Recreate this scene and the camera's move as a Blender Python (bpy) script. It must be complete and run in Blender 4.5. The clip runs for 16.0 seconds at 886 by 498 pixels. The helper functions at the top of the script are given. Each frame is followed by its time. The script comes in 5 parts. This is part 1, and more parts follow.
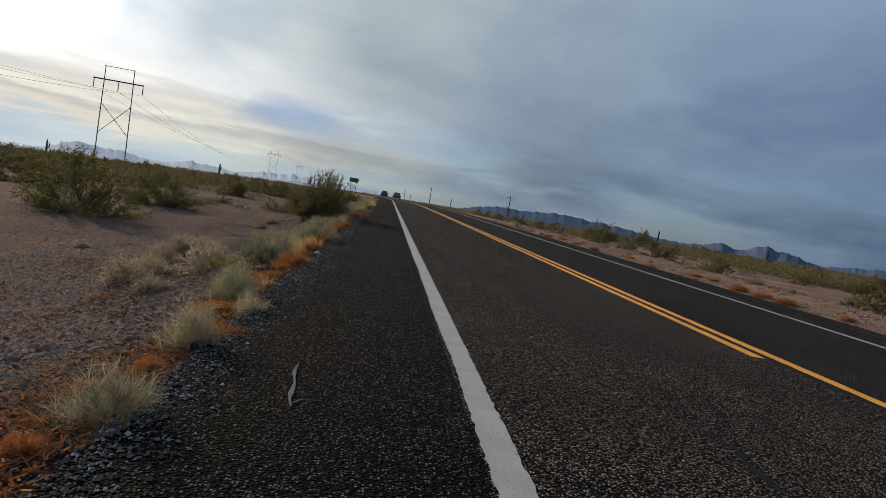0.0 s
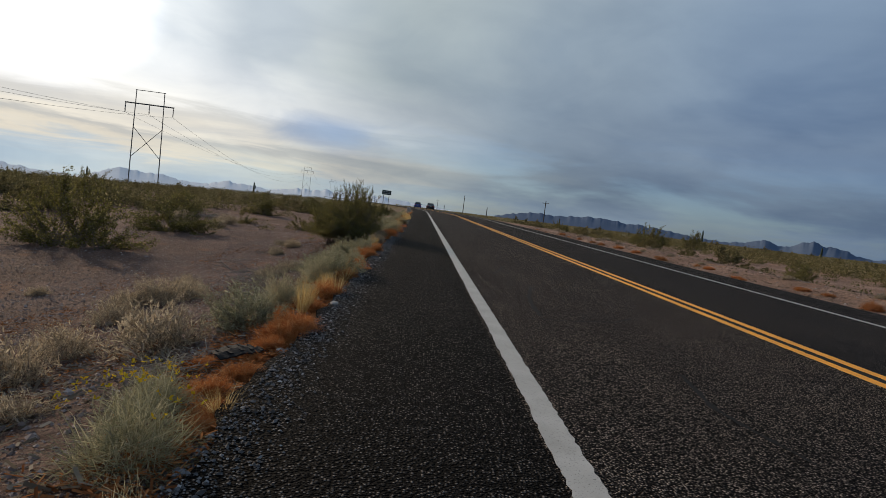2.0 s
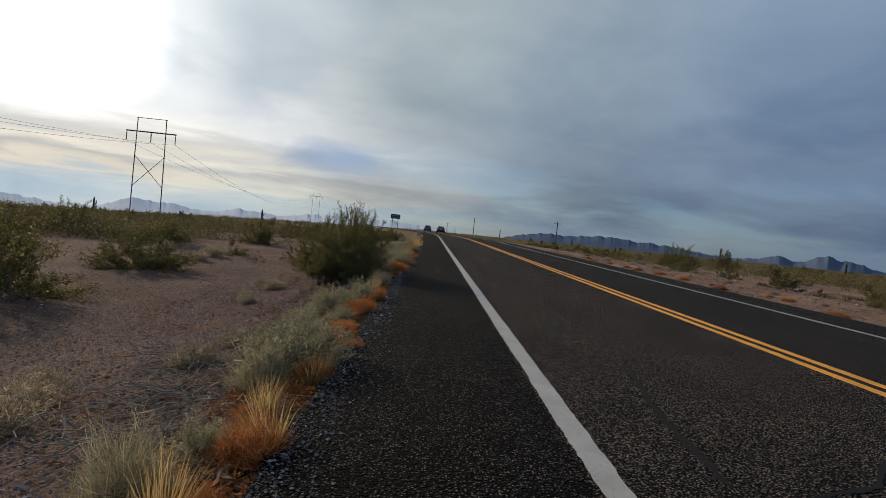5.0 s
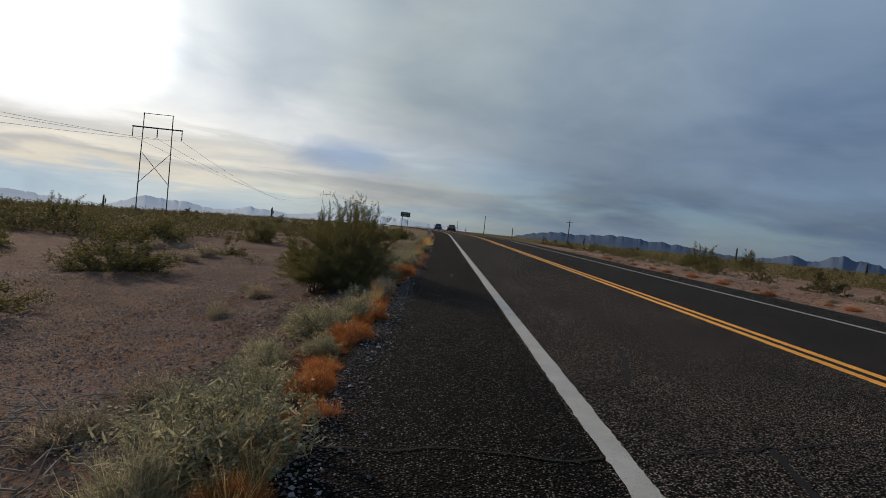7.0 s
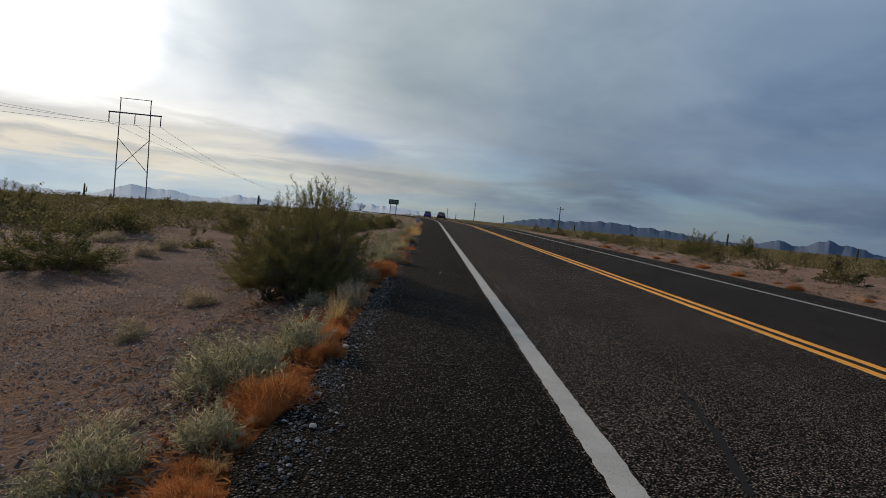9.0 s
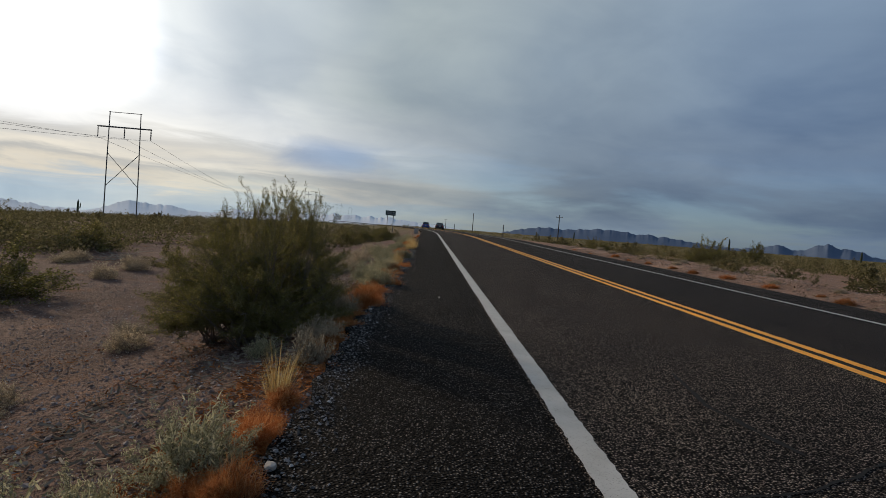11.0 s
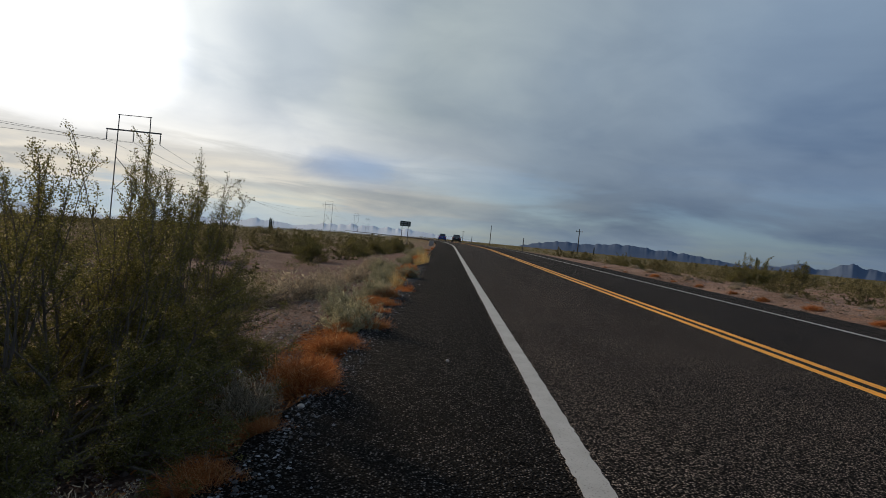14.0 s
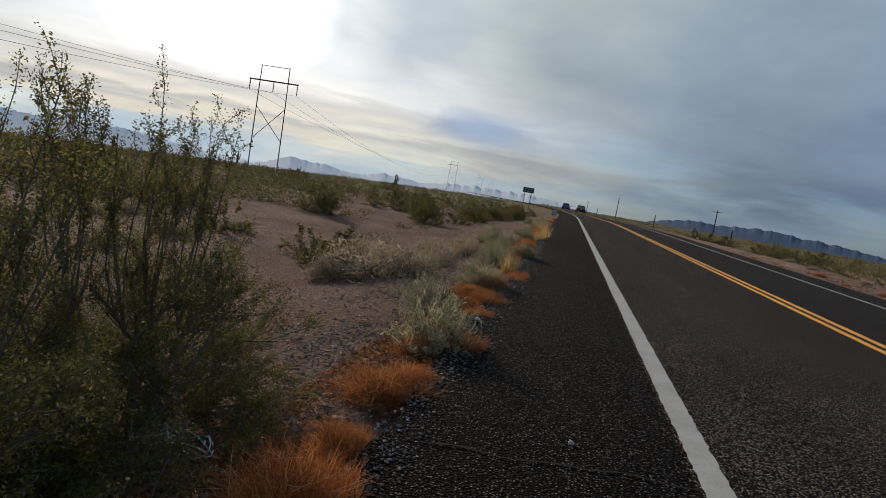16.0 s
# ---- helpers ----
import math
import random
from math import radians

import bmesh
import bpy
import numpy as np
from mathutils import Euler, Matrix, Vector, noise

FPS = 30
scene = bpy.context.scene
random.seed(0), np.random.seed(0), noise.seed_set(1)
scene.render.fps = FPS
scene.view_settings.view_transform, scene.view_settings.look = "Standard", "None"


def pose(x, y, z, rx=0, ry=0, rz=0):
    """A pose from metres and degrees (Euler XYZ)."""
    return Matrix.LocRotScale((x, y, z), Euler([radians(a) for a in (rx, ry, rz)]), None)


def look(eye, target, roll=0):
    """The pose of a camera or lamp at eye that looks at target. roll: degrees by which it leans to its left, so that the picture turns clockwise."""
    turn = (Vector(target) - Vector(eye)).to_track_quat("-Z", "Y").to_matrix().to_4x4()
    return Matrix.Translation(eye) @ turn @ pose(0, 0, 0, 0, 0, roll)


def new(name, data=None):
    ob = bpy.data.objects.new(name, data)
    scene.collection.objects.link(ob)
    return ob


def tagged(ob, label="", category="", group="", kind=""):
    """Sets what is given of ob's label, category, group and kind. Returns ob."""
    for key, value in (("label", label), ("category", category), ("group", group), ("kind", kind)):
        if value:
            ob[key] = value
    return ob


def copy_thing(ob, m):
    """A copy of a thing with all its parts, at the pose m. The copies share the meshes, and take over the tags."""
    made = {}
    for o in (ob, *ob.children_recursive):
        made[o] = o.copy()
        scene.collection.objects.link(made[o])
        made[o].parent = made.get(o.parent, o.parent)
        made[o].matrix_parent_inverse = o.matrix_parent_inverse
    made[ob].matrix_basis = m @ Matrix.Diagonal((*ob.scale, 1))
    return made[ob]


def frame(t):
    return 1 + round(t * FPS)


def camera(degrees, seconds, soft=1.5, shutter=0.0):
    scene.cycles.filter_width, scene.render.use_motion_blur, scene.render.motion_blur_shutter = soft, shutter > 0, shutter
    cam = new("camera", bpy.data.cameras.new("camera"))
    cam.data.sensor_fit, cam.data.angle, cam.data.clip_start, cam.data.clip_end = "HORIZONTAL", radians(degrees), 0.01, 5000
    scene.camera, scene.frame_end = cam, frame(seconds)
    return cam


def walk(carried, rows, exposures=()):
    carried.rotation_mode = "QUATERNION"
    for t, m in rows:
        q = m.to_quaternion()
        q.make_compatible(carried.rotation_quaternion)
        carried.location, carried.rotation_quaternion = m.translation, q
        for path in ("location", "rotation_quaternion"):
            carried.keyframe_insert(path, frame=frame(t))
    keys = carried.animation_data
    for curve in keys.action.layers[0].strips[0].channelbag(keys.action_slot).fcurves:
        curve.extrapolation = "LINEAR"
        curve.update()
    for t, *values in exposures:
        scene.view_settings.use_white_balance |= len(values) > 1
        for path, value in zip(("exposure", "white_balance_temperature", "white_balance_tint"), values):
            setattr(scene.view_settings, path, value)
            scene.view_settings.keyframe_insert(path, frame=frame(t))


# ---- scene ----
cam = camera(73.0, 16.0, soft=0.75)
PATH = [
    (0, (-0.698, -3.166, 1.098), (-0.49, -1.183, 0.939), 9.7),
    (0.5, (-0.708, -2.295, 1.155), (-0.593, -0.304, 1.006), 10.0),
    (1, (-0.788, -1.541, 1.143), (-0.701, 0.452, 0.998), 9.7),
    (1.5, (-0.806, -0.758, 1.146), (-0.716, 1.235, 1.01), 8.6),
    (2, (-0.857, -0.114, 1.13), (-0.767, 1.879, 0.984), 7.2),
    (2.5, (-0.851, 0.513, 1.166), (-0.828, 2.508, 1.034), 6.1),
    (3, (-0.89, 1.167, 1.146), (-0.862, 3.164, 1.033), 5.9),
    (3.5, (-0.88, 1.861, 1.133), (-0.84, 3.857, 1.02), 6.9),
    (4, (-0.916, 2.413, 1.142), (-0.863, 4.409, 1.019), 7.5),
    (4.5, (-0.909, 2.984, 1.146), (-0.858, 4.98, 1.032), 6.5),
    (5, (-1.009, 3.63, 1.179), (-0.961, 5.628, 1.104), 5.9),
    (7.5, (-1.067, 6.333, 1.138), (-1.055, 8.331, 1.048), 6.1),
    (8, (-1.061, 6.888, 1.14), (-1.029, 8.885, 1.034), 5.7),
    (8.5, (-1.018, 7.336, 1.161), (-0.957, 9.331, 1.04), 5.6),
    (9, (-1.004, 7.98, 1.163), (-0.952, 9.975, 1.041), 5.7),
    (11.5, (-0.914, 10.663, 1.174), (-0.867, 12.661, 1.102), 4.4),
    (12, (-0.876, 11.352, 1.186), (-0.841, 13.351, 1.129), 4.2),
    (12.5, (-0.892, 12.054, 1.182), (-0.885, 14.054, 1.142), 4.5),
    (13, (-0.872, 12.765, 1.176), (-0.894, 14.764, 1.157), 5.0),
    (13.5, (-0.872, 13.357, 1.158), (-0.883, 15.357, 1.132), 5.7),
    (14, (-0.83, 13.979, 1.144), (-0.837, 15.978, 1.092), 5.7),
    (14.5, (-0.862, 14.599, 1.132), (-0.88, 16.597, 1.053), 5.9),
    (15, (-0.86, 15.247, 1.091), (-0.886, 17.244, 0.992), 6.1),
    (15.5, (-0.93, 15.779, 1.170), (-1.010, 17.774, 1.036), 6.9),
    (15.8, (-0.927, 16.128, 1.201), (-1.073, 18.115, 1.023), 7.9),
    (16, (-0.956, 16.190, 1.250), (-1.336, 18.140, 1.026), 10.0),
]
walk(cam, [(t, look(eye, target, roll)) for t, eye, target, roll in PATH],
     exposures=[(0.0, 0.12), (0.5, 0.18), (1.0, 0.17), (2.0, 0.08), (3.0, 0.08), (5.0, 0.04), (8.0, -0.03), (9.0, 0.03), (12.0, -0.04), (14.5, 0.0), (16.0, 0.08)])

# ---- world, sun ----
def bearing(az, el):
    return Vector((math.sin(az) * math.cos(el), math.cos(az) * math.cos(el), math.sin(el)))


SUN_AZ, SUN_EL = radians(-43), radians(18)
SUN_DIR = bearing(SUN_AZ, SUN_EL)
# the thinnest and brightest part of the cloud sheet
VEIL_DIR = bearing(radians(-34), radians(14))


def build_world():
    world = bpy.data.worlds.new("sky")
    scene.world = world
    world.use_nodes = True
    nt = world.node_tree
    nt.nodes.clear()
    N, L = nt.nodes.new, nt.links.new

    def math_node(op, a, b=None, clamp=False):
        n = N("ShaderNodeMath")
        n.operation, n.use_clamp = op, clamp
        for k, v in enumerate((a, b)):
            if v is None:
                continue
            if isinstance(v, (int, float)):
                n.inputs[k].default_value = v
            else:
                L(v, n.inputs[k])
        return n.outputs[0]

    def noise_node(vec, scale, detail, rough, distortion=0.0):
        n = N("ShaderNodeTexNoise")
        n.inputs["Scale"].default_value = scale
        n.inputs["Detail"].default_value = detail
        n.inputs["Roughness"].default_value = rough
        n.inputs["Distortion"].default_value = distortion
        L(vec, n.inputs["Vector"])
        return n.outputs["Fac"]

    def ramp(fac, stops):
        n = N("ShaderNodeValToRGB")
        n.color_ramp.interpolation = "EASE"
        els = n.color_ramp.elements
        els[0].position, els[1].position = stops[0][0], stops[-1][0]
        for p, _ in stops[1:-1]:
            els.new(p)
        for e, (p, c) in zip(els, stops):
            e.position, e.color = p, (*c, 1)
        L(fac, n.inputs[0])
        return n.outputs[0]

    def mix(fac, a, b, kind="MIX"):
        n = N("ShaderNodeMix")
        n.data_type, n.blend_type = "RGBA", kind
        n.clamp_factor = True
        if isinstance(fac, (int, float)):
            n.inputs[0].default_value = fac
        else:
            L(fac, n.inputs[0])
        for k, v in ((6, a), (7, b)):
            if isinstance(v, tuple):
                n.inputs[k].default_value = (*v, 1)
            else:
                L(v, n.inputs[k])
        return n.outputs[2]

    tc = N("ShaderNodeTexCoord")
    d = tc.outputs["Generated"]
    sep = N("ShaderNodeSeparateXYZ")
    L(d, sep.inputs[0])
    up = math_node("MAXIMUM", sep.outputs[2], 0.0)
    flat = math_node("ADD", up, 0.22)
    comb = N("ShaderNodeCombineXYZ")
    L(math_node("DIVIDE", sep.outputs[0], flat), comb.inputs[0])
    L(math_node("DIVIDE", sep.outputs[1], flat), comb.inputs[1])
    plane = comb.outputs[0]
    dot = N("ShaderNodeVectorMath")
    dot.operation = "DOT_PRODUCT"
    dot.inputs[1].default_value = VEIL_DIR
    L(d, dot.inputs[0])
    near_veil = math_node("MAXIMUM", dot.outputs["Value"], 0.0)
    # the cloud sheet lights up towards the veiled sun
    angle = math_node("DIVIDE", math_node("ARCCOSINE", math_node("MINIMUM", near_veil, 0.99999)), math.pi / 2)
    edge = math_node("ADD", angle, math_node("MULTIPLY", math_node("SUBTRACT", noise_node(plane, 0.7, 3, 0.5), 0.5), 0.10))
    k = 0.585
    veil = ramp(edge, [(0.0, (3.6 * k, 3.5 * k, 3.3 * k)), (0.06, (3.2 * k, 3.1 * k, 3.0 * k)), (0.115, (1.6 * k, 1.62 * k, 1.58 * k)), (0.185, (1.02 * k, 1.10 * k, 1.14 * k)),
                       (0.34, (0.60 * k, 0.70 * k, 0.755 * k)), (0.50, (0.49 * k, 0.60 * k, 0.705 * k)), (0.70, (0.40 * k, 0.53 * k, 0.70 * k)), (1.0, (0.26 * k, 0.37 * k, 0.55 * k))])
    soft = noise_node(plane, 0.8, 5, 0.5, 0.3)
    shade = ramp(soft, [(0.28, (0.60, 0.68, 0.80)), (0.45, (0.90, 0.94, 0.99)), (0.60, (1.12, 1.12, 1.10)), (0.8, (1.25, 1.22, 1.18))])
    clouds = mix(1.0, veil, shade, "MULTIPLY")
    lowdim = ramp(up, [(0.0, (0.80, 0.82, 0.84)), (0.05, (0.72, 0.72, 0.72)), (0.13, (0.91, 0.91, 0.92)), (0.3, (1, 1, 1))])
    clouds = mix(1.0, clouds, lowdim, "MULTIPLY")
    lowmap = N("ShaderNodeMapping")
    lowmap.inputs["Scale"].default_value = (4.0, 4.0, 34.0)
    L(d, lowmap.inputs[0])
    rough_up = math_node("ADD", up, math_node("MULTIPLY", math_node("SUBTRACT", noise_node(lowmap.outputs[0], 1.0, 5, 0.6, 0.5), 0.5), 0.075))
    layers = ramp(rough_up, [(0.0, (0.42, 0.53, 0.62)), (0.016, (0.48, 0.56, 0.62)), (0.030, (0.76, 0.69, 0.57)), (0.046, (0.52, 0.51, 0.48)), (0.062, (0.84, 0.78, 0.67)), (0.084, (0.66, 0.64, 0.60)), (0.11, (1.0, 0.98, 0.94)), (0.2, (1.2, 1.2, 1.2))])
    toward = math_node("SUBTRACT", 1.0, math_node("MULTIPLY", math_node("SUBTRACT", angle, 0.15), 3.2), True)
    beneath = math_node("SUBTRACT", 1.8, math_node("MULTIPLY", up, 9.5), True)
    clouds = mix(math_node("MULTIPLY", math_node("MULTIPLY", toward, beneath), 0.9), clouds, layers)
    fine = noise_node(plane, 2.2, 6, 0.55, 0.6)
    clouds = mix(1.0, clouds, ramp(fine, [(0.2, (0.90, 0.91, 0.93)), (0.8, (1.09, 1.08, 1.06))]), "MULTIPLY")
    # a darker bank of cloud low on the side away from the sun, and one thin blue opening
    away = ramp(edge, [(0.42, (0, 0, 0)), (0.62, (1, 1, 1))])
    bank = ramp(up, [(0.0, (0.76, 0.78, 0.82)), (0.06, (0.73, 0.76, 0.81)), (0.13, (0.80, 0.82, 0.86)), (0.22, (1, 1, 1))])
    clouds = mix(away, clouds, mix(1.0, clouds, bank, "MULTIPLY"))
    squash = N("ShaderNodeMapping")
    squash.inputs["Scale"].default_value = (0.85, 1.0, 2.9)
    L(d, squash.inputs[0])
    off = N("ShaderNodeVectorMath")
    off.operation = "DISTANCE"
    L(squash.outputs[0], off.inputs[0])
    off.inputs[1].default_value = (-0.163 * 0.85, 0.982, 0.091 * 2.9)
    ragged = math_node("ADD", off.outputs["Value"], math_node("MULTIPLY", math_node("SUBTRACT", fine, 0.5), 0.10))
    clouds = mix(ramp(ragged, [(0.0, (0.58, 0.58, 0.58)), (0.12, (0, 0, 0))]), clouds, (0.19, 0.31, 0.53))
    # clear sky behind, seen through gaps low down
    sky = N("ShaderNodeTexSky")
    sky.sky_type, sky.sun_disc = "NISHITA", False
    sky.sun_elevation, sky.sun_rotation = SUN_EL, SUN_AZ
    clear = mix(1.0, sky.outputs[0], (0.055, 0.078, 0.125), "MULTIPLY")
    mapped = N("ShaderNodeMapping")
    mapped.inputs["Scale"].default_value = (3.0, 3.0, 16.0)
    L(d, mapped.inputs[0])
    bands = noise_node(mapped.outputs[0], 1.0, 5, 0.55, 0.2)
    low = math_node("SUBTRACT", 1.0, math_node("MULTIPLY", up, 7.0), True)
    gap = math_node("MULTIPLY", ramp(bands, [(0.42, (0, 0, 0)), (0.62, (1, 1, 1))]), math_node("MULTIPLY", low, 0.7))
    gap = math_node("MULTIPLY", gap, math_node("SUBTRACT", 1.0, toward, True))
    out = mix(gap, clouds, clear)
    bg = N("ShaderNodeBackground")
    L(out, bg.inputs[0])
    bg.inputs[1].default_value = 1.0
    w = N("ShaderNodeOutputWorld")
    L(bg.outputs[0], w.inputs[0])


build_world()
sun = new("sun", bpy.data.lights.new("sun", "SUN"))
sun.data.energy, sun.data.angle, sun.data.color = 2.95, radians(3), (1.0, 0.79, 0.57)
sun.matrix_world = look(SUN_DIR * 50, (0, 0, 0))


# ---- materials ----
def material(name, rough=0.8, spec=0.3):
    m = bpy.data.materials.new(name)
    m.use_nodes = True
    nt = m.node_tree
    b = nt.nodes["Principled BSDF"]
    b.inputs["Roughness"].default_value = rough
    b.inputs["Specular IOR Level"].default_value = spec
    return m, nt, b


def noise_of(nt, scale, detail=4, rough=0.55, vec=None, kind="ShaderNodeTexNoise"):
    n = nt.nodes.new(kind)
    n.inputs["Scale"].default_value = scale
    if kind == "ShaderNodeTexNoise":
        n.inputs["Detail"].default_value = detail
        n.inputs["Roughness"].default_value = rough
    if vec is None:
        tc = nt.nodes.new("ShaderNodeTexCoord")
        vec = tc.outputs["Object"]
    nt.links.new(vec, n.inputs["Vector"])
    return n


def ramp_of(nt, fac, stops, mode="LINEAR"):
    n = nt.nodes.new("ShaderNodeValToRGB")
    n.color_ramp.interpolation = mode
    els = n.color_ramp.elements
    for p, _ in stops[1:-1]:
        els.new(p)
    for e, (p, c) in zip(els, stops):
        e.position, e.color = p, (*c, 1)
    nt.links.new(fac, n.inputs[0])
    return n.outputs[0]


def mix_of(nt, fac, a, b, kind="MIX"):
    n = nt.nodes.new("ShaderNodeMix")
    n.data_type, n.blend_type = "RGBA", kind
    if isinstance(fac, (int, float)):
        n.inputs[0].default_value = fac
    else:
        nt.links.new(fac, n.inputs[0])
    for k, v in ((6, a), (7, b)):
        if isinstance(v, tuple):
            n.inputs[k].default_value = (*v, 1)
        else:
            nt.links.new(v, n.inputs[k])
    return n.outputs[2]


def bump_of(nt, b, height, strength, distance):
    n = nt.nodes.new("ShaderNodeBump")
    n.inputs["Strength"].default_value, n.inputs["Distance"].default_value = strength, distance
    nt.links.new(height, n.inputs["Height"])
    nt.links.new(n.outputs[0], b.inputs["Normal"])


def asphalt(name, dark, mid, chip, chip_scale, chips, relief):
    """Chip-seal: stone chips in bitumen, with broad wear and stains."""
    m, nt, b = material(name, 0.92, 0.05)
    cells = noise_of(nt, chip_scale, kind="ShaderNodeTexVoronoi")
    pick = nt.nodes.new("ShaderNodeSeparateColor")
    nt.links.new(cells.outputs["Color"], pick.inputs[0])
    hue = ramp_of(nt, pick.outputs[0], [(0.0, dark), (1.0 - chips, mid), (1.0, chip)])
    edge = ramp_of(nt, cells.outputs["Distance"], [(0.20, (1, 1, 1)), (0.52, (0.02, 0.02, 0.02))])
    col = mix_of(nt, 1.0, hue, edge, "MULTIPLY")
    broad = noise_of(nt, 0.55, 6, 0.6)
    col = mix_of(nt, 1.0, col, ramp_of(nt, broad.outputs["Fac"], [(0.3, (0.72, 0.72, 0.74)), (0.7, (1.25, 1.22, 1.18))]), "MULTIPLY")
    tc = nt.nodes.new("ShaderNodeTexCoord")
    mp = nt.nodes.new("ShaderNodeMapping")
    mp.inputs["Scale"].default_value = (1.6, 0.05, 1)
    nt.links.new(tc.outputs["Object"], mp.inputs[0])
    streak = noise_of(nt, 1.0, 4, 0.6, mp.outputs[0])
    col = mix_of(nt, 1.0, col, ramp_of(nt, streak.outputs["Fac"], [(0.3, (0.85, 0.85, 0.86)), (0.7, (1.15, 1.14, 1.12))]), "MULTIPLY")
    nt.links.new(col, b.inputs["Base Color"])
    inv = nt.nodes.new("ShaderNodeMath")
    inv.operation = "SUBTRACT"
    inv.inputs[0].default_value = 1.0
    nt.links.new(cells.outputs["Distance"], inv.inputs[1])
    bump_of(nt, b, inv.outputs[0], relief, 0.016)
    return m


def paint(name, col, worn):
    m, nt, b = material(name, 0.6, 0.4)
    fine = noise_of(nt, 90, 3, 0.7)
    broad = noise_of(nt, 3.0, 5, 0.6)
    c = mix_of(nt, ramp_of(nt, fine.outputs["Fac"], [(0.30, (1, 1, 1)), (0.42, (0, 0, 0))]), col, worn)
    c = mix_of(nt, 1.0, c, ramp_of(nt, broad.outputs["Fac"], [(0.3, (0.78, 0.77, 0.75)), (0.7, (1.05, 1.05, 1.05))]), "MULTIPLY")
    nt.links.new(c, b.inputs["Base Color"])
    bump_of(nt, b, fine.outputs["Fac"], 0.5, 0.004)
    return m


def leafy(name, cols, trans=0.35):
    """Thin leaves or blades: each island has its own tint; some light passes through."""
    m = bpy.data.materials.new(name)
    m.use_nodes = True
    nt = m.node_tree
    nt.nodes.clear()
    geo = nt.nodes.new("ShaderNodeNewGeometry")
    col = ramp_of(nt, geo.outputs["Random Per Island"], cols)
    info = nt.nodes.new("ShaderNodeObjectInfo")
    col = mix_of(nt, 1.0, col, ramp_of(nt, info.outputs["Random"], [(0.0, (0.78, 0.80, 0.80)), (1.0, (1.18, 1.14, 1.08))]), "MULTIPLY")
    dif = nt.nodes.new("ShaderNodeBsdfDiffuse")
    tr = nt.nodes.new("ShaderNodeBsdfTranslucent")
    mx = nt.nodes.new("ShaderNodeMixShader")
    out = nt.nodes.new("ShaderNodeOutputMaterial")
    mx.inputs[0].default_value = trans
    nt.links.new(col, dif.inputs[0])
    nt.links.new(col, tr.inputs[0])
    nt.links.new(dif.outputs[0], mx.inputs[1])
    nt.links.new(tr.outputs[0], mx.inputs[2])
    nt.links.new(mx.outputs[0], out.inputs[0])
    return m


def plain(name, lo, hi, scale=8.0, rough=0.7, spec=0.3, metal=0.0, bump=0.0):
    m, nt, b = material(name, rough, spec)
    b.inputs["Metallic"].default_value = metal
    n = noise_of(nt, scale, 6, 0.6)
    nt.links.new(ramp_of(nt, n.outputs["Fac"], [(0.25, lo), (0.75, hi)]), b.inputs["Base Color"])
    if bump:
        bump_of(nt, b, n.outputs["Fac"], bump, 0.02)
    return m


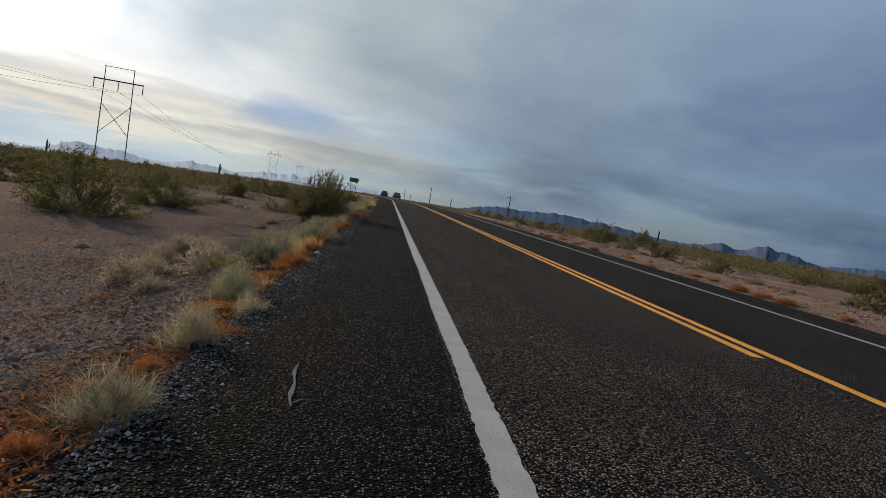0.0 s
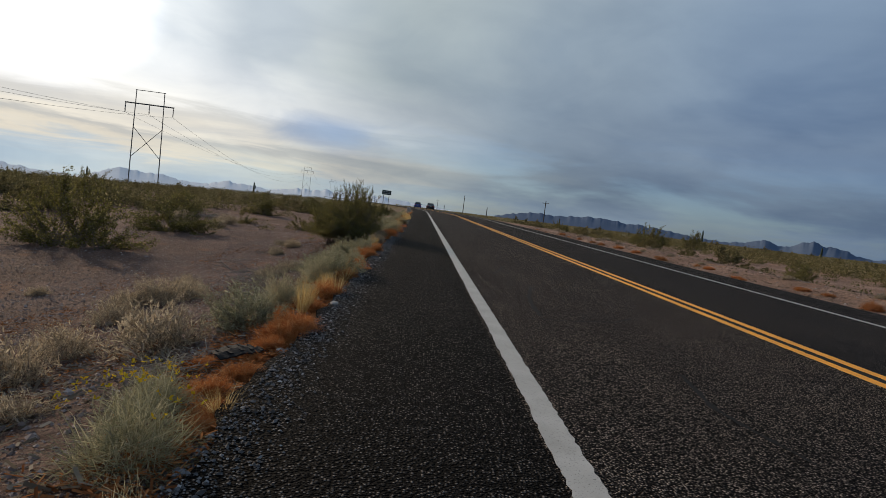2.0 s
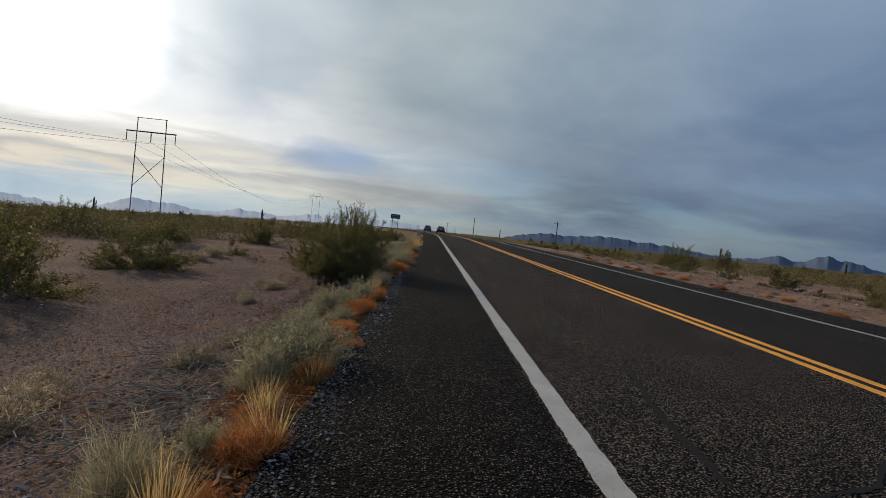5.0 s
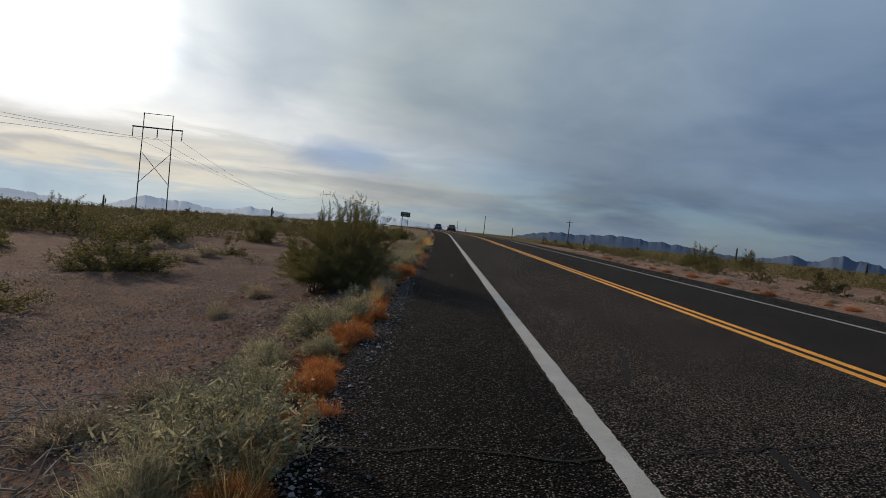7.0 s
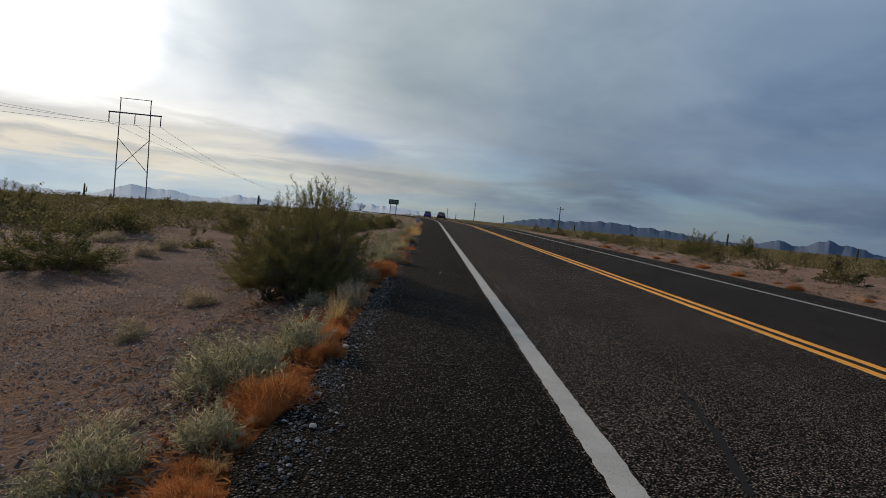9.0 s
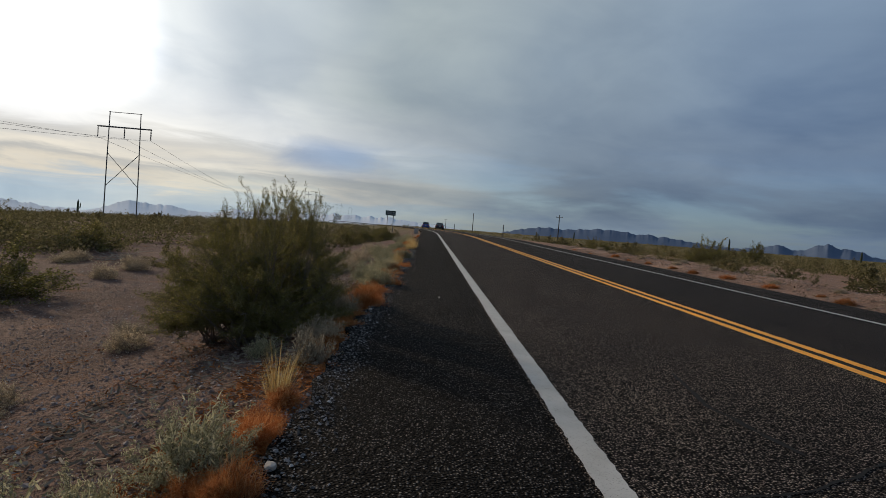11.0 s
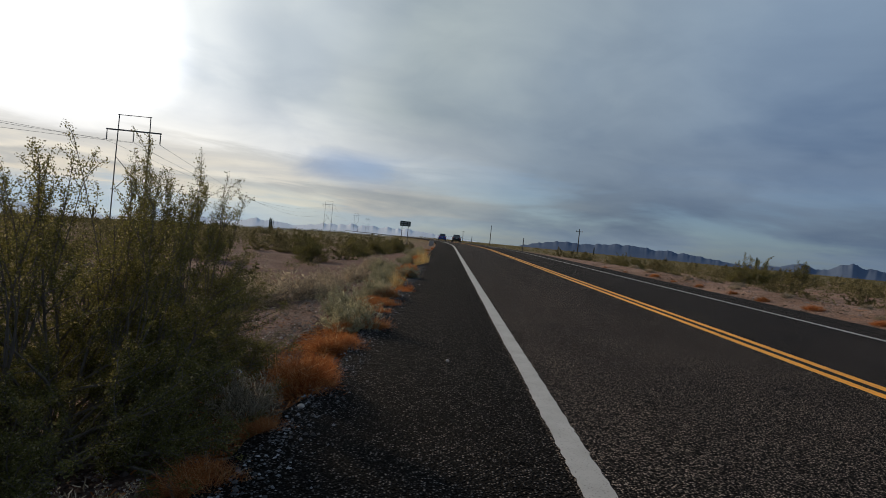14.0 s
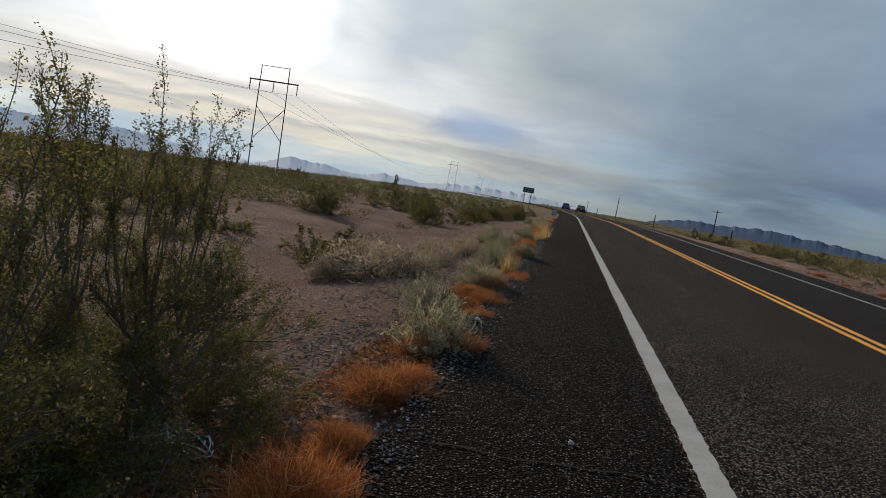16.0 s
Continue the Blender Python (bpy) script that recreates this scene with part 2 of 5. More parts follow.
def desert_ground():
    m, nt, b = material("desert_ground", 0.95, 0.1)
    tc = nt.nodes.new("ShaderNodeTexCoord")
    sep = nt.nodes.new("ShaderNodeSeparateXYZ")
    nt.links.new(tc.outputs["Object"], sep.inputs[0])
    broad = noise_of(nt, 0.35, 6, 0.6)
    sand = ramp_of(nt, broad.outputs["Fac"], [(0.3, (0.116, 0.071, 0.056)), (0.5, (0.168, 0.107, 0.087)), (0.7, (0.224, 0.150, 0.125))])
    grit = noise_of(nt, 26, kind="ShaderNodeTexVoronoi")
    sand = mix_of(nt, 1.0, sand, ramp_of(nt, grit.outputs["Color"], [(0.0, (0.40, 0.38, 0.37)), (0.5, (0.92, 0.91, 0.90)), (1.0, (1.5, 1.46, 1.42))]), "MULTIPLY")
    fine = noise_of(nt, 120, 3, 0.7)
    sand = mix_of(nt, 1.0, sand, ramp_of(nt, fine.outputs["Fac"], [(0.3, (0.75, 0.74, 0.73)), (0.7, (1.2, 1.2, 1.2))]), "MULTIPLY")
    # rusty plant litter in drifts
    lit = noise_of(nt, 0.9, 6, 0.65)
    litter = ramp_of(nt, lit.outputs["Fac"], [(0.56, (0, 0, 0)), (0.66, (1, 1, 1))])
    sand = mix_of(nt, litter, sand, mix_of(nt, 0.5, sand, (0.26, 0.12, 0.06)))
    bank = nt.nodes.new("ShaderNodeMapRange")
    bank.inputs["From Min"].default_value, bank.inputs["From Max"].default_value = 7.5, 9.5
    nt.links.new(sep.outputs[0], bank.inputs["Value"])
    sand = mix_of(nt, bank.outputs[0], sand, mix_of(nt, 1.0, sand, (1.75, 1.8, 1.65), "MULTIPLY"))
    # the far plain is covered by low growth
    reach = nt.nodes.new("ShaderNodeVectorMath")
    reach.operation = "LENGTH"
    nt.links.new(tc.outputs["Object"], reach.inputs[0])
    far = nt.nodes.new("ShaderNodeMapRange")
    far.inputs["From Min"].default_value, far.inputs["From Max"].default_value = 60.0, 170.0
    far.inputs["To Max"].default_value = 0.85
    nt.links.new(reach.outputs["Value"], far.inputs["Value"])
    patch = noise_of(nt, 0.12, 6, 0.7)
    sand = mix_of(nt, far.outputs[0], sand, ramp_of(nt, patch.outputs["Fac"], [(0.3, (0.075, 0.070, 0.028)), (0.6, (0.13, 0.115, 0.055)), (0.75, (0.19, 0.15, 0.10))]))
    nt.links.new(sand, b.inputs["Base Color"])
    add = nt.nodes.new("ShaderNodeMath")
    add.operation = "ADD"
    nt.links.new(grit.outputs["Distance"], add.inputs[0])
    nt.links.new(fine.outputs["Fac"], add.inputs[1])
    bump_of(nt, b, add.outputs[0], 1.0, 0.03)
    return m


M_GROUND = desert_ground()
M_SHOULDER = asphalt("dark_chip_seal", (0.009, 0.0082, 0.0077), (0.026, 0.0237, 0.0222), (0.240, 0.216, 0.198), 70, 0.44, 1.0)
M_LANE = asphalt("worn_chip_seal", (0.040, 0.0335, 0.029), (0.122, 0.102, 0.088), (0.60, 0.50, 0.42), 78, 0.56, 1.0)
M_FAR_LANE = asphalt("smooth_asphalt", (0.066, 0.055, 0.049), (0.115, 0.097, 0.086), (0.25, 0.215, 0.19), 95, 0.45, 0.4)
M_TAR = plain("crack_tar", (0.008, 0.008, 0.008), (0.016, 0.016, 0.016), 30, 0.9, 0.15)
M_WHITE = paint("white_paint", (0.46, 0.445, 0.41), (0.13, 0.125, 0.115))
M_YELLOW = paint("yellow_paint", (0.95, 0.40, 0.010), (0.45, 0.19, 0.012))
M_STEM = plain("grey_bark", (0.09, 0.075, 0.06), (0.20, 0.17, 0.14), 20, 0.9, 0.1)
M_CREOSOTE = leafy("creosote_leaves", [(0.0, (0.085, 0.083, 0.026)), (0.5, (0.150, 0.142, 0.048)), (0.85, (0.205, 0.188, 0.072)), (1.0, (0.38, 0.33, 0.18))], 0.5)
M_SAGE = leafy("sage_leaves", [(0.0, (0.18, 0.18, 0.11)), (0.6, (0.33, 0.32, 0.21)), (1.0, (0.48, 0.45, 0.32))], 0.5)
M_SILVER = leafy("silvery_blades", [(0.0, (0.20, 0.185, 0.12)), (0.5, (0.37, 0.34, 0.225)), (1.0, (0.60, 0.53, 0.36))], 0.5)
M_GREY = leafy("grey_twigs", [(0.0, (0.20, 0.165, 0.12)), (0.6, (0.38, 0.32, 0.235)), (1.0, (0.56, 0.49, 0.375))], 0.5)
M_STRAW = leafy("straw_blades", [(0.0, (0.32, 0.20, 0.07)), (0.6, (0.54, 0.40, 0.18)), (1.0, (0.70, 0.58, 0.33))], 0.5)
M_LITTER = leafy("rusty_litter", [(0.0, (0.12, 0.045, 0.02)), (0.6, (0.27, 0.105, 0.04)), (1.0, (0.42, 0.20, 0.085))], 0.1)
M_STALK = leafy("grey_stalks", [(0.0, (0.10, 0.08, 0.06)), (0.7, (0.18, 0.15, 0.115)), (1.0, (0.30, 0.26, 0.21))], 0.1)
M_RUST = leafy("rusty_dry_grass", [(0.0, (0.17, 0.060, 0.026)), (0.5, (0.41, 0.142, 0.048)), (0.85, (0.53, 0.25, 0.10)), (1.0, (0.60, 0.42, 0.23))], 0.5)
M_FLOWER = leafy("yellow_flowers", [(0.0, (0.5, 0.32, 0.02)), (1.0, (0.75, 0.55, 0.05))], 0.2)
M_SCRUB = leafy("far_scrub", [(0.0, (0.085, 0.077, 0.034)), (0.6, (0.158, 0.142, 0.070)), (1.0, (0.27, 0.23, 0.135))], 0.45)
M_STONE = plain("desert_stone", (0.20, 0.17, 0.15), (0.48, 0.43, 0.39), 6, 0.9, 0.2, bump=0.4)
M_PALE_STONE = plain("pale_stone", (0.34, 0.295, 0.25), (0.52, 0.46, 0.40), 12, 0.85, 0.2, bump=0.4)
M_STEEL = plain("weathered_steel", (0.09, 0.085, 0.08), (0.16, 0.145, 0.13), 3, 0.7, 0.3, 0.2)
M_WOOD = plain("weathered_pole_wood", (0.06, 0.05, 0.04), (0.13, 0.11, 0.09), 5, 0.9, 0.1)
M_WIRE = plain("cable", (0.10, 0.10, 0.10), (0.16, 0.16, 0.16), 3, 0.5, 0.4, 0.5)
# aerial haze is put into these base colours, brighter for the sunward range
M_MOUNTAIN = plain("haze_tinted_rock", (0.088, 0.122, 0.185), (0.115, 0.150, 0.215), 0.006, 1.0, 0.0)
M_MOUNTAIN_BRIGHT_HAZE = plain("bright_haze_tinted_rock", (0.70, 0.745, 0.79), (0.78, 0.82, 0.86), 0.006, 1.0, 0.0)


# ---- mesh helpers ----
def mesh_object(name, verts, faces, mat, parent=None, label="", smooth=False):
    me = bpy.data.meshes.new(name)
    me.from_pydata([tuple(v) for v in verts], [], faces)
    me.materials.append(mat)
    if smooth:
        me.polygons.foreach_set("use_smooth", [True] * len(me.polygons))
    ob = new(name, me)
    if parent:
        ob.parent = parent
    if label:
        ob["label"] = label
    return ob


def part(name, bm, mat, parent=None, label="", smooth=False):
    me = bpy.data.meshes.new(name)
    bm.to_mesh(me)
    bm.free()
    me.materials.append(mat)
    if smooth:
        me.polygons.foreach_set("use_smooth", [True] * len(me.polygons))
    ob = new(name, me)
    if parent:
        ob.parent = parent
    if label:
        ob["label"] = label
    return ob


def tube(bm, pts, r0, r1, sides=5):
    """A tapered tube along pts, added to bm."""
    rings = []
    n = len(pts)
    for i, p in enumerate(pts):
        p = Vector(p)
        a, b = Vector(pts[max(0, i - 1)]), Vector(pts[min(n - 1, i + 1)])
        t = (b - a).normalized()
        s = t.orthogonal().normalized()
        u = t.cross(s)
        r = r0 + (r1 - r0) * i / (n - 1)
        rings.append([bm.verts.new(p + (s * math.cos(2 * math.pi * k / sides) + u * math.sin(2 * math.pi * k / sides)) * r) for k in range(sides)])
    for a, b in zip(rings, rings[1:]):
        for k in range(sides):
            bm.faces.new((a[k], a[(k + 1) % sides], b[(k + 1) % sides], b[k]))
    for ring in (rings[0], rings[-1]):
        bm.faces.new(ring)


def box(bm, c, s, bevel=0.0, rot=None):
    r = bmesh.ops.create_cube(bm, size=1.0)
    m = Matrix.Translation(c) @ (rot or Matrix.Identity(4)) @ Matrix.Diagonal((*s, 1))
    bmesh.ops.transform(bm, matrix=m, verts=r["verts"])
    if bevel:
        es = list({e for v in r["verts"] for e in v.link_edges})
        bmesh.ops.bevel(bm, geom=es, offset=bevel, segments=2, affect="EDGES", profile=0.5)


# ---- terrain and road plan ----
ROAD_L, ROAD_R = -1.66, 9.0


def bend(y):
    """Sideways run of the road: straight, then a long bend to the west."""
    return -max(0.0, y - 66) ** 2 / 1150 if y < 320 else -56.1 - (y - 320) * 0.44


def rise(y):
    return -0.005 * max(0.0, y - 75) - 0.00004 * max(0.0, y - 105) ** 2 if y < 230 else -1.4 - 0.009 * (y - 230)


def far_rise(y):
    return -0.009 * max(0.0, y - 50)


def ground_z(x, y):
    s = x - bend(min(y, 200.0))
    n = noise.noise((x * 0.35, y * 0.35, 0.0)) * 0.06 + noise.noise((x * 1.3, y * 1.3, 4.0)) * 0.03
    if s < ROAD_L:
        d = ROAD_L - s
        z = -0.05 - (1 - math.exp(-(d / 2.9) ** 1.5)) - 0.034 * max(0.0, d - 25) - 0.014 * max(0.0, d - 45)
        return z + n * min(1.0, d / 1.5) + far_rise(y)
    if s > ROAD_R:
        d = s - ROAD_R
        bank = 0.30 * math.exp(-((d - 2.2) / 1.25) ** 2)
        return -0.05 - 0.20 * (1 - math.exp(-d / 5)) + bank + 0.004 * max(0.0, d - 20) + n * min(1.0, d / 1.0) + far_rise(y)
    return min(-0.12, rise(y) - 0.12)


def steps(a, b, fine, grow, end):
    out, v, s = [], a, fine
    while v < b:
        out.append(v)
        v += fine
    while v < end:
        out.append(v)
        s *= grow
        v += s
    out.append(end)
    return out


def build_ground():
    xs = sorted(set([-x for x in steps(1.9, 11, 0.28, 1.16, 4000)] + [-1.66, -1.5, -1.2, 0, 3, 6, 8.6] + steps(9.0, 16, 0.35, 1.18, 4000)))
    ys = sorted(set([-y for y in steps(6, 6.5, 0.5, 1.6, 600)] + steps(-5.5, 34, 0.3, 1.05, 4000)))
    verts, faces = [], []
    for y in ys:
        for x in xs:
            xx = x + (bend(y) if y < 320 else bend(320) + (bend(y) - bend(320)) * (1 if abs(x) < 60 else 0))
            verts.append((xx, y, ground_z(xx, y)))
    w = len(xs)
    for j in range(len(ys) - 1):
        for i in range(w - 1):
            a = j * w + i
            faces.append((a, a + 1, a + 1 + w, a + w))
    return tagged(mesh_object("ground", verts, faces, M_GROUND, smooth=True), "pinkish sandy desert ground with gravel and plant litter", "ground", kind="structure")


def strip(name, x0, x1, y0, y1, z, mat, parent=None, wobble=0.0, step=0.5, thick=0.0, label=""):
    """A strip along the road between two offsets, with ragged edges where wobble is given."""
    rng = random.Random(name + str(x0))
    ys = []
    y = y0
    while y < y1:
        ys.append(y)
        y += step if y < 45 else step * 4
    ys.append(y1)
    verts, faces = [], []
    for y in ys:
        a = x0 + bend(y) + (rng.uniform(-wobble, wobble) + 2 * wobble * noise.noise((y * 0.6, x0, 0)) if wobble else 0)
        b = x1 + bend(y) + (rng.uniform(-wobble, wobble) if 0 < wobble < 0.02 else 0)
        h = rise(y) + z
        verts += [(a, y, h), (b, y, h)]
    n = len(ys)
    for i in range(n - 1):
        faces.append((2 * i, 2 * i + 1, 2 * i + 3, 2 * i + 2))
    if thick:
        base = len(verts)
        verts += [(x, y, h - thick) for x, y, h in verts]
        for i in range(n - 1):
            faces.append((2 * i, 2 * i + 2, base + 2 * i + 2, base + 2 * i))
            faces.append((2 * i + 1, base + 2 * i + 1, base + 2 * i + 3, 2 * i + 3))
    ob = mesh_object(name, verts, faces, mat, parent)
    if label:
        ob["label"] = label
    return ob


ground = build_ground()
road = tagged(new("road"), "two-lane asphalt highway with worn chip-seal surface", "road", kind="structure")
strip("shoulder", ROAD_L, 0.05, -6, 300, 0.0, M_SHOULDER, road, 0.05, 0.25, 0.15, "dark coarse chip-seal shoulder")
strip("near_lane", -0.10, 3.72, -6, 300, 0.003, M_LANE, road, 0.0, 1.0, 0.15, "worn greyish brown chip-seal lane")
strip("far_lane", 3.72, ROAD_R, -6, 300, 0.0, M_FAR_LANE, road, 0.03, 0.5, 0.15, "smooth dark asphalt lane")
strip("edge_line", -0.08, 0.08, -6, 300, 0.008, M_WHITE, road, 0.008, 0.05, 0.0, "worn white edge line")
strip("edge_line", 7.17, 7.31, -6, 300, 0.005, M_WHITE, road, 0.006, 0.1, 0.0, "thin white edge line")
strip("centre_line", 3.42, 3.57, 2.8, 300, 0.009, M_YELLOW, road, 0.006, 0.08, 0.0, "solid yellow centre line")
strip("centre_line", 3.70, 3.85, -6, 300, 0.009, M_YELLOW, road, 0.006, 0.08, 0.0, "solid yellow centre line")
strip("centre_seam", 3.57, 3.70, -6, 300, 0.007, M_TAR, road, 0.03, 0.15, 0.0, "ragged dark joint between the yellow lines")
# BODY


# ---- distance ----
def build_ridge(name, peaks, radius, depth, mat, label, seed, jag):
    """A range of hills round the plain: heights follow bearings in degrees, with rough flanks."""
    bs = np.arange(peaks[0][0], peaks[-1][0] + 0.01, 0.07)
    el = np.interp(bs, [p[0] for p in peaks], [p[1] for p in peaks])
    verts, faces = [], []
    rows = 9
    for j in range(rows):
        u = j / (rows - 1)
        for b, e in zip(bs, el):
            foot = math.degrees(math.atan(0.030 * min(0.0, math.sin(radians(b))) - 0.006)) - 0.9
            f = noise.fractal((b * 0.4 + u * 0.5, seed, u * 2.0), 0.9, 2.0, 2)
            top = e + jag * noise.fractal((b * 1.5, seed + 7.0, 0), 0.85, 2.1, 6)
            h = foot + (e - foot) * u * (1 + 0.04 * f * (1 - u)) + (top - e) * u ** 5
            r = radius + depth * u + 5 * f * (1 - u)
            verts.append((r * math.sin(radians(b)), r * math.cos(radians(b)), r * math.tan(radians(h)) + 1.1))
    w = len(bs)
    for j in range(rows - 1):
        for i in range(w - 1):
            a = j * w + i
            faces.append((a, a + 1, a + 1 + w, a + w))
    return tagged(mesh_object(name, verts, faces, mat, smooth=True), label, "mountains", kind="structure")


LEFT_PEAKS = [(-75, -0.6), (-55, 0.2), (-46, -0.5), (-40, -0.3), (-37, -0.7), (-34.3, -0.95), (-32, -1.25), (-29, -1.3), (-27.8, -0.8), (-26.3, -0.2), (-24.8, -0.45), (-23.4, -0.4), (-21, -0.8), (-19.4, -0.75),
              (-17.9, -0.28), (-16, -0.45), (-14, -0.6), (-12, -0.25), (-10, -0.1), (-8.5, 0.0), (-6.5, -0.02), (-4, 0.05), (-2, -0.1), (0.5, -0.3), (3, -0.5)]
RIGHT_PEAKS = [(7, -0.4), (9, 0.08), (11.1, 0.38), (12.8, 0.26), (14, 0.42), (16.8, 0.62), (19, 0.42), (21.5, 0.34), (25.4, -0.1), (27.6, -0.15), (29, 0.05), (30.6, 0.48), (31.6, 0.05), (32.6, 0.25), (33.3, 0.62), (34, 0.82), (34.9, 0.42), (35.5, 0.56),
               (36.6, 0.2), (37.8, -0.1), (42, 0.4), (50, 0.2), (65, 0.4), (80, 0.0)]
build_ridge("mountain_range", LEFT_PEAKS, 2900, 500, M_MOUNTAIN_BRIGHT_HAZE, "pale blue hazy desert mountain range", 3.0, 0.16)
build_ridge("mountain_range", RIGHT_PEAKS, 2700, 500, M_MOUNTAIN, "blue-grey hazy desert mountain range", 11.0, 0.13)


# ---- plants ----
def blade_mesh(rng, n, spread, lo, hi, width, lean, curl, fluff=0.0):
    """Curved tapering blades from a common foot: two quads and a tip each."""
    verts, faces = [], []
    for _ in range(n):
        a = rng.uniform(0, 2 * math.pi)
        r = spread * math.sqrt(rng.random())
        p = Vector((r * math.cos(a), r * math.sin(a), -0.02 + fluff * rng.random()))
        b = a + rng.gauss(0, 0.9)
        out = Vector((math.cos(b), math.sin(b), 0))
        ln = rng.uniform(lo, hi) * (1 - 0.45 * (r / spread) ** 2)
        tilt = abs(rng.gauss(0, lean)) + 0.35 * lean * r / spread
        side = Vector((-math.sin(b + rng.uniform(-1, 1)), math.cos(b + rng.uniform(-1, 1)), 0)) * width * rng.uniform(0.6, 1.3)
        pts = []
        for k, u in enumerate((0, 0.38, 0.72, 1.0)):
            t = tilt + curl * rng.uniform(0.5, 1.2) * u
            if k:
                p = p + (out * math.sin(t) + Vector((0, 0, math.cos(t)))) * ln * (u - last)
            last = u
            pts.append(p.copy())
        i = len(verts)
        for k, w in ((0, 1.0), (1, 0.9), (2, 0.55)):
            verts += [pts[k] - side * w, pts[k] + side * w]
        verts.append(pts[3])
        faces += [(i, i + 1, i + 3, i + 2), (i + 2, i + 3, i + 5, i + 4), (i + 4, i + 5, i + 6)]
    return verts, faces


def dome_mesh(rng, n, radius, height, length, width, curl=0.5):
    """A fluffy dome: short fine stalks filling a half-ball, pointing outwards and a little up."""
    verts, faces = [], []
    shift = Vector((rng.uniform(0, 50), rng.uniform(0, 50), 0))
    for _ in range(n):
        a = rng.uniform(0, 2 * math.pi)
        c = rng.random() ** 0.8
        s = math.sqrt(1 - c * c)
        d = Vector((s * math.cos(a), s * math.sin(a), c))
        lump = 0.92 + 0.55 * noise.noise(d * 2.6 + shift) + 0.25 * noise.noise(d * 6.0 + shift)
        k = rng.uniform(0.25, 1.0) ** 0.5 * lump
        p = Vector((d.x * radius * k, d.y * radius * k, d.z * height * k))
        q = (d + Vector((rng.gauss(0, curl), rng.gauss(0, curl), 0.3 + rng.gauss(0, curl)))).normalized()
        ln = length * rng.uniform(0.5, 1.3)
        side = q.orthogonal().normalized()
        side = (Matrix.Rotation(rng.uniform(0, 6.28), 3, q) @ side) * width
        m = p + q * ln * 0.5 + Vector((rng.gauss(0, 0.12), rng.gauss(0, 0.12), rng.gauss(0, 0.12))) * ln
        p = p - q * ln * 0.5
        i = len(verts)
        verts += [p - side, p + side, m + side * 0.8, m - side * 0.8, m + q * ln * 0.5]
        faces += [(i, i + 1, i + 2, i + 3), (i + 3, i + 2, i + 4)]
    return verts, faces


def leaf(verts, faces, rng, p, size, droop=0.0):
    d = Vector((rng.gauss(0, 1), rng.gauss(0, 1), rng.gauss(0.25, 0.8))).normalized()
    s = d.orthogonal()
    s = (Matrix.Rotation(rng.uniform(0, 6.28), 3, d) @ s).normalized() * size * 0.25
    i = len(verts)
    verts += [p, p + d * size * 0.5 + s, p + d * size, p + d * size * 0.5 - s]
    faces.append((i, i + 1, i + 2, i + 3))


def branchy(rng, stems, height, rx, ry, leaves, size, sprigs=0, sprig_top=0.0, twigs=5):
    """Many stems fanning from one foot, forked into twigs, with small leaves clustered along the outer twigs."""
    bm = bmesh.new()
    runs = []
    for k in range(stems + sprigs):
        a = rng.uniform(0, 2 * math.pi)
        tall = k >= stems
        c = rng.uniform(0.03, 1.0)
        q = rng.uniform(0.62, 1.0)
        reach = rng.uniform(0.05, 0.5) if tall else q * math.sqrt(1 - c * c) + 0.04
        top = sprig_top * rng.uniform(0.74, 1.0) * (1 - 0.22 * reach * reach) if tall else height * max(0.10, q * c * 1.03)
        end = Vector((rx * reach * math.cos(a), ry * reach * math.sin(a), top))
        if tall:
            end.x += 0.25 * rx
        foot = Vector((rx * 0.22 * rng.gauss(0, 1), ry * 0.22 * rng.gauss(0, 1), -0.05))
        pts = []
        for i in range(5):
            u = i / 4
            q = foot.lerp(end, u)
            q.x += (end.x - foot.x) * 0.10 * math.sin(math.pi * u) + rng.gauss(0, 0.02)
            q.y += (end.y - foot.y) * 0.10 * math.sin(math.pi * u) + rng.gauss(0, 0.02)
            pts.append(q)
        thick = 0.32 if tall else 1.0
        tube(bm, pts, 0.009 * height * thick, 0.002 * height, 4)
        runs.append((pts, 0.35 if tall else 0.6))
        for _ in range(max(4, twigs // 2) if tall else twigs):
            u = rng.uniform(0.66 if tall else 0.3, 1.0)
            i = min(3, int(u * 4))
            s = pts[i].lerp(pts[i + 1], u * 4 - i)
            d = (pts[i + 1] - pts[i]).normalized() + Vector((rng.gauss(0, 0.55), rng.gauss(0, 0.55), rng.gauss(0.15, 0.3)))
            ln = height * rng.uniform(0.12, 0.30) * (0.6 if tall else 1)
            if tall:
                d += Vector((0, 0, 0.6))
            e = s + d.normalized() * ln
            m = s.lerp(e, 0.5) + Vector((rng.gauss(0, 0.015), rng.gauss(0, 0.015), 0.01))
            tube(bm, [s, m, e], 0.003 * height, 0.001 * height, 3)
            runs.append(([s, m, e], 1.5 if tall else 1.0))
    verts, faces = [], []
    lens = [sum((b - a).length for a, b in zip(p, p[1:])) * w for p, w in runs]
    total = sum(lens)
    for (pts, _), ln in zip(runs, lens):
        long_stem = len(pts) == 5
        for _ in range(int(leaves * ln / total) + 1):
            u = rng.random() ** 0.6 if long_stem else rng.random()
            if long_stem and u < 0.3:
                continue
            i = min(len(pts) - 2, int(u * (len(pts) - 1)))
            p = pts[i].lerp(pts[i + 1], u * (len(pts) - 1) - i)
            p = p + Vector((rng.gauss(0, 0.022), rng.gauss(0, 0.022), rng.gauss(0, 0.022))) * height
            leaf(verts, faces, rng, p, size * rng.uniform(0.6, 1.3))
    return bm, verts, faces


